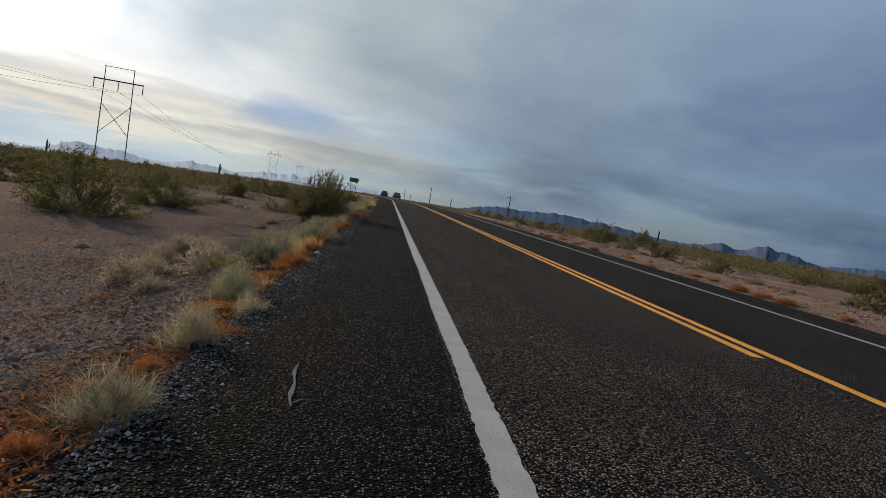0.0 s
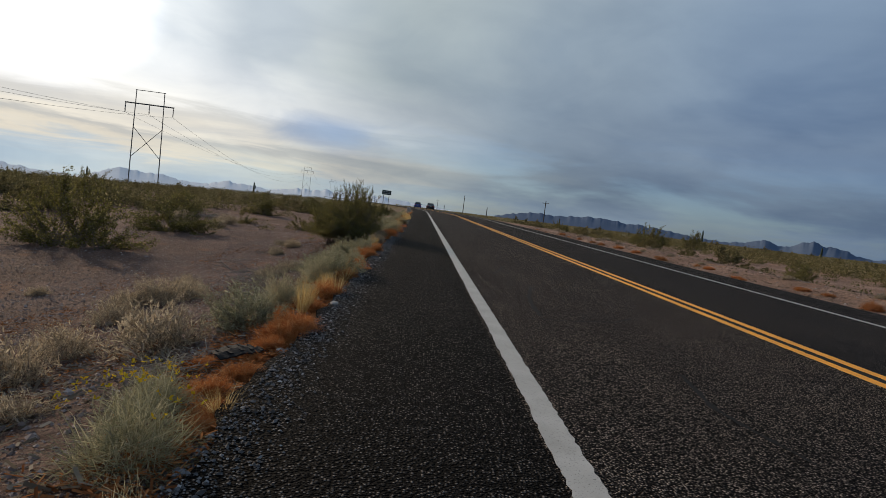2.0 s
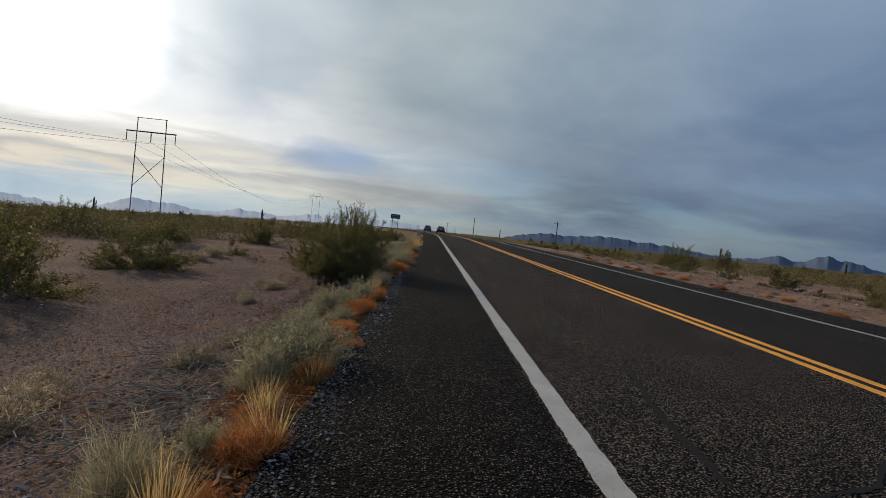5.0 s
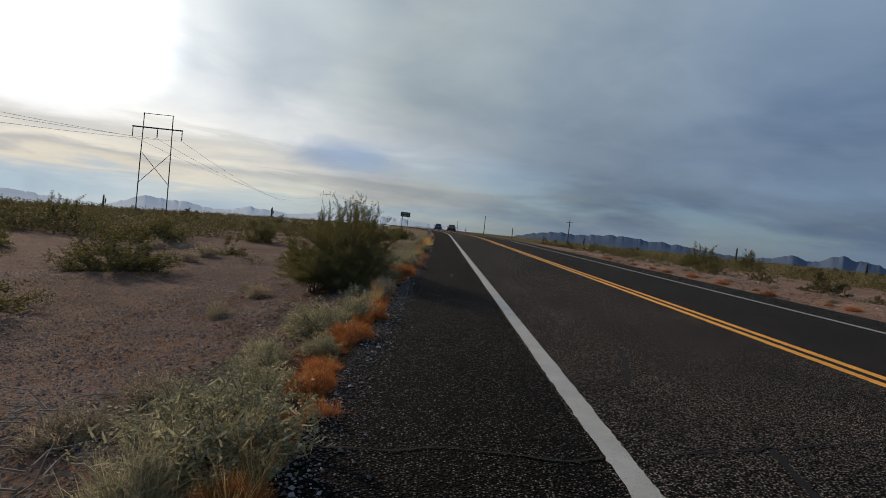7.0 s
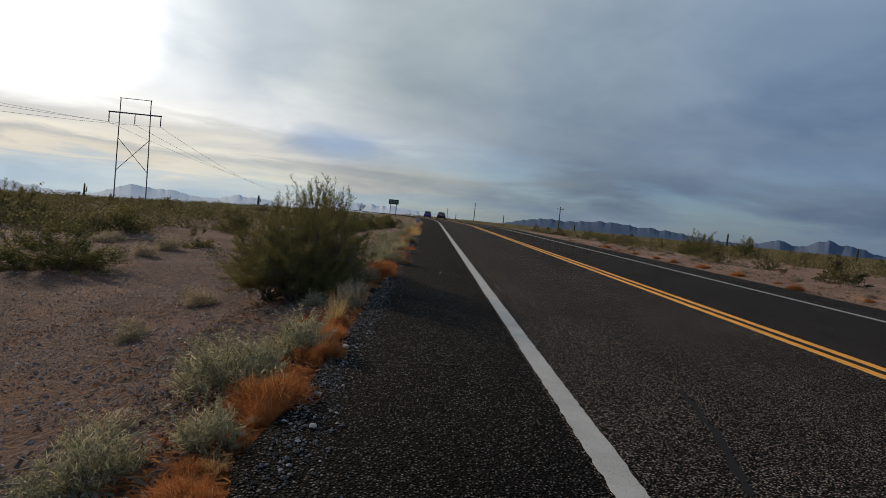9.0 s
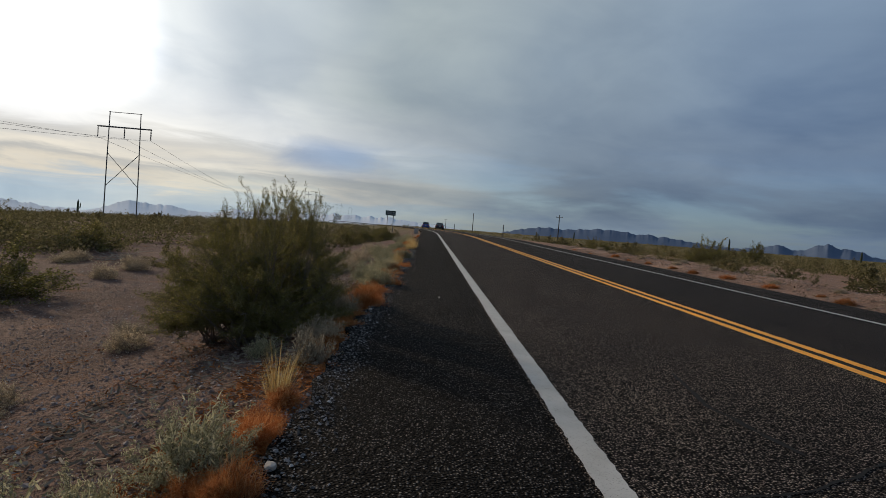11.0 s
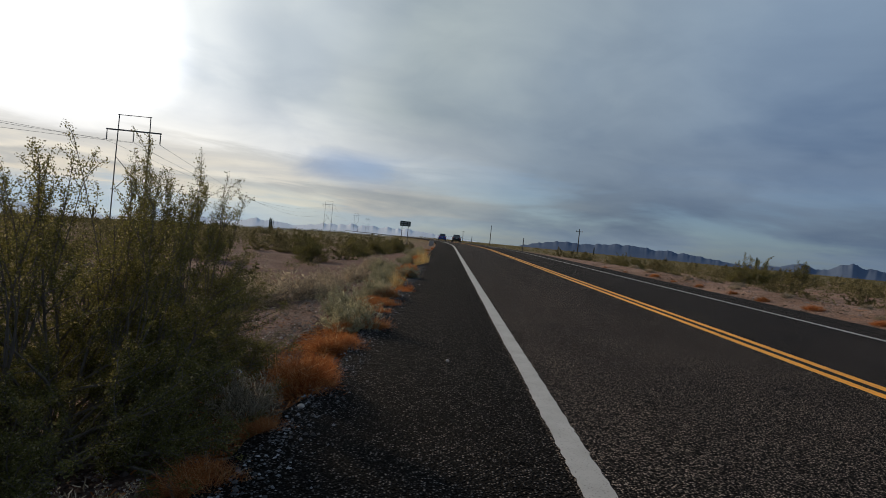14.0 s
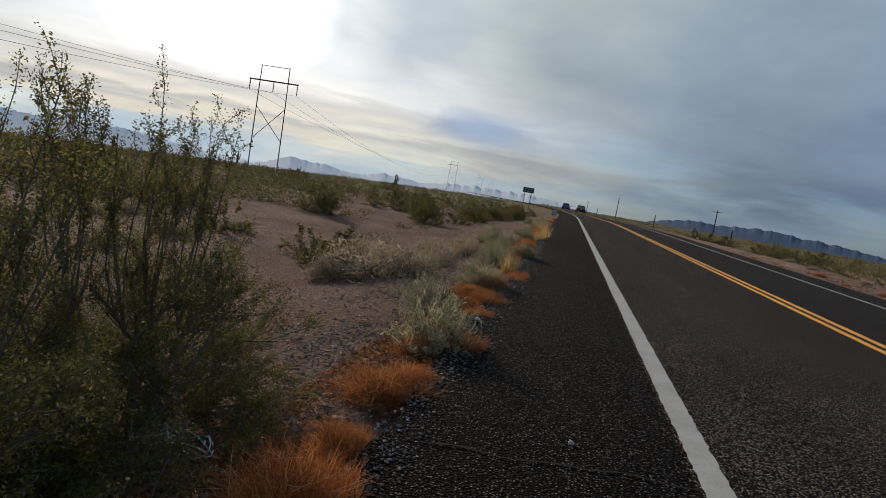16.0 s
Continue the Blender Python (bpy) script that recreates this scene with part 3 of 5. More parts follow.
def creosote(rng, stems, height, rx, ry, leaves, size, label, mat=None, sprigs=0, sprig_top=0.0, twigs=5, name="creosote_bush"):
    ob = tagged(new(name), label, "bush")
    bm, v, f = branchy(rng, stems, height, rx, ry, leaves, size, sprigs, sprig_top, twigs)
    part("woody_frame", bm, M_STEM, ob, "thin grey-brown stems")["kind"] = "stuff"
    mesh_object("crown", v, f, mat or M_CREOSOTE, ob, "small olive green leaves")["kind"] = "stuff"
    return ob


def open_bush(rng, stems, height, rx, ry, size, sprays, label):
    """A creosote: bare lower stems fanning from a few feet, forking twice, leaves in small sprays along the outer twigs; taller leafy sprays at given places."""
    ob = tagged(new("creosote_bush"), label, "bush")
    bm = bmesh.new()
    verts, faces = [], []

    def curve(a, b, bow, n):
        side = Vector((rng.gauss(0, 1), rng.gauss(0, 1), rng.gauss(0, 0.5))) * bow
        return [a.lerp(b, i / n) + side * math.sin(math.pi * i / n) for i in range(n + 1)]

    def leaves(pts, per_metre, lo, spread):
        ln = sum((b - a).length for a, b in zip(pts, pts[1:]))
        n = len(pts) - 1
        for _ in range(int(ln * per_metre)):
            u = (lo + (1 - lo) * rng.random()) * n
            i = min(n - 1, int(u))
            p = pts[i].lerp(pts[i + 1], u - i) + Vector((rng.gauss(0, spread), rng.gauss(0, spread), rng.gauss(0, spread)))
            leaf(verts, faces, rng, p, size * rng.uniform(0.6, 1.35))

    def fork(pts, n, length, r, lo, up):
        out = []
        for _ in range(n):
            u = rng.uniform(lo, 1.0) * (len(pts) - 1)
            i = min(len(pts) - 2, int(u))
            s = pts[i].lerp(pts[i + 1], u - i)
            d = ((pts[i + 1] - pts[i]).normalized() + Vector((rng.gauss(0, 0.5), rng.gauss(0, 0.5), rng.gauss(up, 0.3)))).normalized()
            q = curve(s, s + d * length * rng.uniform(0.6, 1.3), 0.02, 3)
            tube(bm, q, r, r * 0.4, 3)
            out.append(q)
        return out

    feet = [Vector((rx * rng.uniform(-0.4, 0.4), ry * rng.uniform(-0.55, 0.55), -0.06)) for _ in range(7)]
    for _ in range(stems):
        foot = rng.choice(feet) + Vector((rng.gauss(0, 0.05), rng.gauss(0, 0.05), 0))
        a, c = rng.uniform(0, 2 * math.pi), rng.random() ** 1.15
        k = rng.uniform(0.72, 1.0)
        ring = math.sqrt(1 - c * c)
        end = Vector((rx * ring * k * math.cos(a), ry * ring * k * math.sin(a), height * max(0.16, c * k) + 0.08))
        pts = curve(foot, end, 0.05, 5)
        for i, p in enumerate(pts):
            p.z += 0.10 * height * math.sin(math.pi * i / 5)
        tube(bm, pts, 0.011, 0.004, 4)
        leaves(pts, 80, 0.45, 0.022)
        for q in fork(pts, 9, 0.24 * height, 0.0042, 0.35, 0.15):
            leaves(q, 420, 0.15, 0.018)
            for w in fork(q, 3, 0.11 * height, 0.0022, 0.3, 0.1):
                leaves(w, 540, 0.1, 0.014)
    for sx, sy, top in sprays:
        base = Vector((sx * rx * 0.8, sy * ry * 0.8, height * 0.55))
        for _ in range(5):
            end = Vector((sx * rx + rng.gauss(0, 0.12), sy * ry + rng.gauss(0, 0.12), top * rng.uniform(0.80, 1.0)))
            pts = curve(base, end, 0.04, 5)
            tube(bm, pts, 0.0045, 0.0015, 4)
            leaves(pts, 130, 0.5, 0.012)
            for q in fork(pts, 10, 0.15, 0.0022, 0.4, 0.45):
                leaves(q, 460, 0.1, 0.011)
    part("woody_frame", bm, M_STEM, ob, "thin grey-brown stems")["kind"] = "stuff"
    mesh_object("crown", verts, faces, M_CREOSOTE, ob, "small olive green leaves")["kind"] = "stuff"
    return ob


def tuft(rng, name, mat, n, spread, lo, hi, width, lean, curl, label, category, group, fluff=0.0, base=None, flowers=False, dome=0):
    ob = tagged(new(name), label, category, group)
    v, f = blade_mesh(rng, n, spread, lo, hi, width, lean, curl, fluff)
    if dome:
        w, g = dome_mesh(rng, dome, spread * 0.95, hi * 0.70, 0.14, width * 0.8, 0.75)
        f = f + [tuple(i + len(v) for i in q) for q in g]
        v = v + w
    mesh_object("tussock", v, f, mat, ob)["kind"] = "stuff"
    v, f = blade_mesh(rng, max(20, n // 5), spread * 1.05, lo * 0.3, hi * 0.45, width * 1.2, lean * 1.8 + 0.3, curl, 0.0)
    mesh_object("dead_base", v, f, base or M_GREY, ob, "matted dead growth")["kind"] = "stuff"
    if flowers:
        v, f = [], []
        for _ in range(34):
            a, r = rng.uniform(0, 6.28), 0.40 * math.sqrt(rng.random())
            p = Vector((r * math.cos(a), r * math.sin(a), hi * rng.uniform(0.75, 1.0) * (1 - 0.5 * r)))
            for _ in range(4):
                leaf(v, f, rng, p, 0.032)
        mesh_object("bloom", v, f, M_FLOWER, ob, "small yellow flower heads")["kind"] = "stuff"
    return ob


def leafy_mound(rng, name, mat, stems, height, leaves, size, label, group):
    ob = tagged(new(name), label, "shrub", group)
    bm, v, f = branchy(rng, stems, height, 0.5, 0.5, leaves, size, twigs=3)
    part("woody_frame", bm, M_STEM, ob, "thin woody stems")["kind"] = "stuff"
    w, g = dome_mesh(rng, 1500, 0.44, height * 0.76, 0.042, 0.0055, 1.0)
    f = f + [tuple(i + len(v) for i in q) for q in g]
    v = v + w
    mesh_object("foliage", v, f, mat, ob)["kind"] = "stuff"
    return ob


def place(kinds, spots, rng, tall=1.0):
    """First use moves a prototype itself; later uses copy it."""
    for i, (x, y, w) in enumerate(spots):
        k = i if i < len(kinds) else rng.randrange(len(kinds))
        ob, used = kinds[k]
        s = w * rng.uniform(0.92, 1.08)
        m = Matrix.LocRotScale((x, y, ground_z(x, y) - 0.01), Euler((rng.gauss(0, 0.04), rng.gauss(0, 0.04), rng.uniform(0, 6.28))), (s * rng.uniform(0.85, 1.22), s * rng.uniform(0.85, 1.22), s * tall * rng.uniform(0.82, 1.15)))
        if not used:
            ob.matrix_basis = m
            kinds[k] = (ob, True)
        else:
            copy_unscaled(ob, m)


def spread_of(ob):
    """Width and height that a plant's growth mostly fills."""
    co = [v.co for c in ob.children for v in c.data.vertices]
    return 2 * float(np.percentile([math.hypot(v.x, v.y) for v in co], 97)), float(np.percentile([v.z for v in co], 99.7))


def place_sized(kinds, spots, rng, fat=1.1, tall=1.0):
    """Plants by their own width and height; fat and tall allow for loose outer growth."""
    sizes = [spread_of(ob) for ob, _ in kinds]
    for i, (x, y, w, h) in enumerate(spots):
        k = i if i < len(kinds) and not kinds[i][1] else rng.randrange(len(kinds))
        ob, used = kinds[k]
        a, b = fat * w / sizes[k][0], tall * h / sizes[k][1]
        m = Matrix.LocRotScale((x, y, ground_z(x, y) - 0.015), Euler((rng.gauss(0, 0.05), rng.gauss(0, 0.05), rng.uniform(0, 6.28))), (a * rng.uniform(0.92, 1.1), a * rng.uniform(0.92, 1.1), b))
        if not used:
            ob.matrix_basis = m
            kinds[k] = (ob, True)
        else:
            copy_unscaled(ob, m)


def copy_unscaled(ob, m):
    c = copy_thing(ob, Matrix.Identity(4))
    c.matrix_basis = m
    return c


rng = random.Random(5)
RUST = [(tuft(rng, "rusty_grass_tuft", M_RUST, 200, 0.46, 0.16, 0.52, 0.0022, 0.8, 1.1, "low rusty orange tuft of dry grass at the road edge", "grass", "rusty grass along the road edge", 0.05, M_RUST, dome=3600), False) for _ in range(4)]
SAGE = [(leafy_mound(rng, "sagebrush", M_SAGE, 50, 0.56, 11000, 0.0175, "low grey-green sagebrush on the road bank", "sagebrush on the road bank"), False) for _ in range(4)]
MOUND = [(leafy_mound(rng, "grey_shrub", M_GREY, 46, 0.50, 6500, 0.014, "small round grey-brown dry shrub on gravel", "dry shrubs on the desert floor"), False) for _ in range(4)]
STRAW = [(tuft(rng, "straw_grass_tuft", M_STRAW, 170, 0.17, 0.6, 1.25, 0.0048, 0.20, 0.35, "upright straw-yellow bunch of dry grass", "grass", "straw grass on the road bank"), False) for _ in range(3)]
FLOWERING = [(tuft(rng, "brittlebush", M_SAGE, 420, 0.36, 0.22, 0.66, 0.0024, 0.6, 0.8, "pale shrub with yellow flower heads at the road edge", "shrub", "", 0.04, M_STRAW, True, dome=1500), False) for _ in range(2)]
SILVER = [(tuft(rng, "silvery_grass_tuft", M_SILVER, 380, 0.34, 0.20, 0.60, 0.0022, 0.6, 0.8, "silvery green tuft of fine grass at the road edge", "grass", "", 0.02, M_STRAW, dome=1500), False) for _ in range(2)]

RUST_START = [(-1.53, -1.17, 0.36, 0.12), (-1.8, -0.93, 0.17, 0.13), (-1.52, -0.44, 0.23, 0.11), (-1.75, 0.09, 0.2, 0.13), (-1.6, 0.86, 0.41, 0.15), (-1.84, 1.67, 0.32, 0.15),
              (-1.72, 2.86, 0.26, 0.11), (-3.23, 2.87, 0.25, 0.08), (-1.83, 3.16, 0.3, 0.17), (-1.74, 3.48, 0.33, 0.15), (-2.07, 3.77, 0.24, 0.12), (-1.76, 4.19, 0.27, 0.17),
              (-1.73, 4.51, 0.45, 0.22), (-1.69, 4.68, 0.4, 0.25), (-1.71, 4.88, 0.37, 0.21), (-1.91, 5.25, 0.23, 0.16), (-1.68, 5.71, 0.27, 0.15)]
RUST_MIDDLE = [(-1.71, 6.56, 0.42, 0.27), (-1.79, 6.82, 0.32, 0.26), (-1.78, 7.73, 0.23, 0.11), (-1.68, 8.02, 0.36, 0.26), (-1.76, 9.11, 0.21, 0.13), (-1.57, 9.13, 0.4, 0.31),
               (-1.75, 9.58, 0.38, 0.22), (-1.71, 9.79, 0.34, 0.23), (-1.77, 10.24, 0.36, 0.16), (-1.86, 10.39, 0.22, 0.09)]
RUST_END = [(-1.72, 11.14, 0.31, 0.21), (-1.76, 11.34, 0.5, 0.32), (-1.7, 11.51, 0.38, 0.25), (-1.61, 12.47, 0.31, 0.29), (-1.78, 12.57, 0.3, 0.15), (-1.7, 13.14, 0.29, 0.24),
            (-1.76, 13.4, 0.44, 0.18), (-1.73, 13.85, 0.29, 0.18), (-1.58, 14.68, 0.24, 0.2), (-1.59, 15.02, 0.3, 0.19), (-1.81, 18.11, 0.32, 0.17), (-1.66, 18.13, 0.62, 0.38),
            (-1.7, 18.71, 0.35, 0.23), (-1.75, 19.53, 0.65, 0.27), (-1.55, 20.81, 0.56, 0.38), (-1.53, 22.09, 0.41, 0.29), (-1.44, 25.37, 0.45, 0.31)]
SAGE_SPOTS = [(-2.24, 5.08, 0.74, 0.44), (-2.04, 6.64, 0.33, 0.27), (-1.97, 8.46, 0.93, 0.46), (-2.17, 8.99, 0.86, 0.37), (-2.13, 9.73, 0.51, 0.32), (-2.36, 10.54, 0.48, 0.32),
              (-1.97, 10.87, 0.36, 0.27), (-2.22, 11.89, 0.74, 0.39), (-2.13, 12.28, 0.38, 0.3), (-1.95, 12.82, 0.56, 0.38), (-2.34, 15.46, 0.36, 0.22),
              (-1.79, 20.72, 0.65, 0.49), (-1.68, 28.51, 0.65, 0.41)]
MOUND_START = [(-2.88, 3.02, 0.34, 0.19), (-3.51, 3.99, 0.53, 0.36), (-2.75, 4.61, 0.66, 0.45), (-3.55, 4.73, 0.44, 0.33), (-3.88, 6.2, 0.45, 0.32), (-4.28, 7.26, 0.38, 0.28),
               (-4.02, 7.41, 0.5, 0.37), (-3.73, 7.65, 0.59, 0.3), (-3.93, 8.23, 0.46, 0.27), (-4.16, 8.77, 0.4, 0.26), (-6.33, 8.9, 0.31, 0.16)]
MOUND_END = [(-3.04, 9.15, 0.44, 0.22), (-2.88, 9.91, 0.47, 0.22), (-2.65, 11.3, 0.26, 0.15), (-4.15, 14.52, 0.31, 0.19), (-4.32, 14.92, 0.32, 0.26), (-1.83, 14.97, 0.36, 0.29),
             (-1.91, 15.85, 0.38, 0.28), (-4.4, 17.15, 0.49, 0.29), (-1.93, 17.54, 0.36, 0.3), (-4.9, 18.36, 0.52, 0.2), (-9.69, 22.7, 0.84, 0.46), (-4.6, 25.43, 0.8, 0.53),
             (-3.97, 26.01, 1.7, 0.73), (-9.45, 26.06, 0.74, 0.46), (-3.54, 28.5, 0.88, 0.53), (-9.87, 28.69, 0.92, 0.52), (-3.05, 29.75, 0.71, 0.49), (-12.66, 30.35, 0.9, 0.4),
             (-3.29, 34.47, 0.78, 0.52)]
STRAW_SPOTS = [(-1.72, 2.85, 0.24, 0.19), (-1.86, 5.58, 0.18, 0.38), (-1.9, 5.84, 0.3, 0.42), (-2.25, 6.3, 0.32, 0.28), (-1.73, 6.72, 0.38, 0.33), (-1.95, 7.36, 0.34, 0.31),
               (-1.74, 7.96, 0.3, 0.28), (-1.73, 8.25, 0.24, 0.3), (-1.88, 8.51, 0.37, 0.37), (-1.83, 10.54, 0.14, 0.12), (-1.87, 14, 0.3, 0.45), (-1.72, 25.77, 0.42, 0.51), (-1.52, 36.41, 0.58, 0.62)]
SILVER_SPOTS = [(-1.71, -0.61, 0.38, 0.29), (-1.76, 0.6, 0.33, 0.33), (-1.62, 1.65, 0.32, 0.29), (-2.19, 6.15, 0.41, 0.37), (-2.12, 8, 0.44, 0.36), (-1.83, 24.03, 0.46, 0.34)]
FLOWER_SPOTS = [(-1.91, 2.32, 0.49, 0.37), (-2.08, 2.93, 0.41, 0.28)]
FAR_MOUNDS = [(-12.42, 29.3, 1.02), (-9.9, 31.59, 1.06), (-3.46, 31.9, 1.05), (-1.9, 29.2, 0.62), (-4.02, 30.61, 0.99), (-3.13, 30.6, 0.8), (-3.36, 25.92, 1.09),
              (-4.04, 41.58, 1.12), (-3.29, 27.3, 0.91), (-6.11, 30.84, 1.13)]
FAR_SAGE = [(-2.15, 22.1, 0.8), (-1.95, 24.2, 0.8), (-2, 26.9, 0.76)]
FAR_RUST = [(-1.68, 22.9, 0.56), (-1.56, 25.1, 0.52), (-1.71, 24, 0.62), (-1.6, 25.7, 0.5), (-1.62, 23.5, 0.5)]
FAR_STRAW = [(-1.62, 35, 0.6), (-1.75, 39, 0.72), (-1.72, 34.3, 0.5)]
place_sized(RUST, [(x - 0.06, y, w, h) for x, y, w, h in RUST_START + RUST_MIDDLE + RUST_END], rng, 1.05, 0.78)
place(RUST, FAR_RUST, rng, 0.8)
place(RUST, [(-1.80, 15.7, 0.34), (-1.76, 16.5, 0.36), (-1.72, 17.2, 0.38)] + [(-1.62 - 0.32 * rng.random(), 19.8 + 0.75 * k, rng.uniform(0.30, 0.50)) for k in range(14)], rng, 0.75)
place(RUST, [(-1.74 - 0.3 * rng.random(), rng.uniform(-2, 27), rng.uniform(0.15, 0.30)) for _ in range(40)], rng, 0.6)
place(RUST, [(-1.68 - 0.3 * rng.random() + bend(y), y, rng.uniform(0.35, 0.7)) for y in (27.4, 28.6, 30.1, 31.5, 33.2, 36.2, 38.0, 41.0, 44.5, 48.0, 53.0, 58.0)], rng, 0.8)
place_sized(SAGE, SAGE_SPOTS, rng)
place(SAGE, FAR_SAGE + [(bend(y) - rng.uniform(1.9, 3.0), y, rng.uniform(0.5, 0.9)) for y in (28, 29.5, 31, 32, 33.5, 35, 36.5, 38.5, 40, 42, 44, 46.5, 49, 52, 55, 59, 63)], rng)
place_sized(MOUND, MOUND_START + MOUND_END, rng, 1.25, 1.05)
place(MOUND, FAR_MOUNDS, rng, 0.85)
place_sized(STRAW, STRAW_SPOTS, rng)
place(STRAW, FAR_STRAW, rng)
place_sized(FLOWERING, FLOWER_SPOTS, rng, 1.35, 1.05)
place_sized(SILVER, SILVER_SPOTS, rng, 1.4, 1.05)
# low dry weeds at the foot of the far bank
place(RUST, [(9.35 + rng.random() * 0.7, y + rng.uniform(-0.5, 0.5), rng.uniform(0.3, 0.65)) for y in (9, 10.6, 12, 13.1, 15, 16.2, 17.9, 19, 20.8, 22.5, 24.2, 26, 28.3, 30.5, 33, 35.4, 38, 41, 44.5, 48, 53)], rng, 0.7)

# the large roadside creosote
big = open_bush(random.Random(21), 125, 1.16, 1.14, 1.36, 0.0125, [(-0.50, -0.1, 1.58), (-0.22, 0.1, 1.76), (0.02, -0.15, 1.84), (0.10, 0.5, 1.80), (0.36, 0.1, 1.78), (0.44, 0.4, 1.66), (0.52, 0.0, 1.54), (0.25, -0.5, 1.55)],
                "large olive green creosote bush beside the road shoulder")
big.location = (-2.84, 17.0, ground_z(-2.84, 17.0) - 0.03)
side_bush = open_bush(random.Random(22), 56, 1.12, 0.78, 1.0, 0.0125, [(-0.4, 0.0, 1.6), (-0.1, -0.3, 1.72), (0.15, -0.1, 1.76), (0.30, 0.2, 1.66), (-0.1, 0.35, 1.66)], "lower olive green creosote bush beside the larger one")
side_bush.location = (-2.85, 18.55, ground_z(-2.85, 18.55) - 0.03)
# middle-sized ones, built once and copied
MID = [(creosote(random.Random(31 + k), 70, 1.0, 1.05, 1.05, 13000, 0.040, "olive green creosote bush on the sandy desert floor", sprigs=10, sprig_top=1.25, twigs=6), False) for k in range(3)]
FAR = [(creosote(random.Random(51 + k), 22, 0.95, 1.05, 1.05, 1400, 0.11, "grey-green desert scrub bush on the open plain", M_SCRUB, sprigs=3, sprig_top=1.15, twigs=2, name="scrub_bush"), False) for k in range(3)]
for kinds, group in ((MID, "creosote bushes near the road"), (FAR, "scrub bushes on the plain")):
    for ob, _ in kinds:
        ob["group"] = group
place(MID, [(-9.55, 15.4, 1.5), (-9.75, 22.2, 1.25), (-11.55, 40.95, 1.5), (-20.9, 37.4, 1.4), (-12.0, 60.5, 1.4), (-9.7, 52.2, 1.2), (-15.7, 24.6, 1.15), (-17.6, 15.9, 1.3), (-14.2, 33.8, 1.1), (-7.7, 45.5, 1.1), (-6.8, 53.8, 1.1),
            (-5.8, 59.6, 1.2), (-4.9, 62.2, 1.1), (14.0, 63.0, 1.3), (22.0, 58.0, 1.7), (20.3, 56.5, 1.2), (15.4, 24.5, 0.7), (27.5, 29.5, 0.85), (12.9, 57.0, 0.9), (30.0, 66.0, 1.6)], rng)
place(FAR, [(13.5, 32.0, 0.5), (13.8, 37.9, 0.55), (14.0, 26.1, 0.5), (13.2, 23.4, 0.4), (12.0, 48.0, 0.6)], rng, 0.75)
place(MOUND, [(11.7, 39.4, 0.7), (10.9, 14.3, 0.5), (11.0, 12.7, 0.42), (10.4, 23.0, 0.45), (10.7, 34.0, 0.6), (10.6, 42.0, 0.7), (11.2, 52.0, 0.8), (10.3, 29.0, 0.45), (10.9, 18.2, 0.5), (10.2, 20.1, 0.3), (10.6, 26.4, 0.5), (11.4, 31.2, 0.5), (10.4, 37.0, 0.5), (10.5, 47.0, 0.7)], rng, 0.8)


def scatter(n, seed, side, lo, hi, ymin, ymax, gap):
    r = random.Random(seed)
    out = []
    while len(out) < n:
        y = ymin + (ymax - ymin) * r.random() ** 1.2
        d = lo + (hi - lo) * r.random() ** 1.3
        x = bend(y) + side * d
        if side < 0 and d < 9 and y < 24 or (side < 0 and d < 16 and 2 < y < 30 and r.random() < 0.8):
            continue
        if noise.noise((x * 0.06, y * 0.06, 2.0)) < -0.12 or any((x - a) ** 2 + (y - b) ** 2 < gap * gap for a, b, _ in out):
            continue
        out.append((x, y, r.uniform(0.65, 1.15)))
    return out


place(FAR, scatter(165, 3, -1, 4.5, 60, 18, 105, 1.5), rng)
place(FAR, scatter(115, 4, 1, 14.5, 60, 5, 100, 1.6), rng)


def far_scrub(name, side, n, seed):
    """The plain beyond: low clumps of leaf flecks, too many to count."""
    r = random.Random(seed)
    verts, faces = [], []
    for _ in range(n):
        y = 32 + 1100 * r.random() ** 2.3
        d = (14 if y < 60 else 6) + (y * 0.95 + 30) * r.random()
        x = (bend(y) if y < 300 else bend(300)) + (-d if side < 0 else 12 + d)
        h, w = r.uniform(0.6, 1.25), r.uniform(0.7, 1.5)
        z = ground_z(x, y)
        near = y < 260
        for _ in range(110 if y < 90 else 40 if near else 12):
            a, q = r.uniform(0, 6.28), math.sqrt(r.random())
            u = r.random()
            p = Vector((x + w * q * math.cos(a), y + w * q * math.sin(a), z + h * u * (1 - 0.6 * q * q)))
            leaf(verts, faces, r, p, (0.15 if y < 90 else 0.26 if near else 0.6) * r.uniform(0.7, 1.2))
    ob = mesh_object(name, verts, faces, M_SCRUB)
    return tagged(ob, "dense grey-green scrub covering the far plain", "scrub", kind="stuff")


far_scrub("far_scrub", -1, 4300, 8)
far_scrub("far_scrub", 1, 3800, 9)


def low_cover(name, n, seed, x0, x1, y0, y1, label):
    """Ankle-high bursage between the larger bushes."""
    r = random.Random(seed)
    verts, faces = [], []
    for _ in range(n):
        y = y0 + (y1 - y0) * r.random() ** 0.8
        x = bend(y) + x0 + (x1 - x0) * r.random() ** 0.8
        if noise.noise((x * 0.16, y * 0.16, 6.0)) < -0.05:
            continue
        h, w = r.uniform(0.22, 0.5), r.uniform(0.25, 0.6)
        z = ground_z(x, y)
        for _ in range(90):
            a, q, u = r.uniform(0, 6.28), math.sqrt(r.random()), r.random()
            leaf(verts, faces, r, Vector((x + w * q * math.cos(a), y + w * q * math.sin(a), z + h * u * (1 - 0.7 * q * q))), 0.10 * r.uniform(0.7, 1.2))
    return tagged(mesh_object(name, verts, faces, M_SCRUB), label, "scrub", kind="stuff")


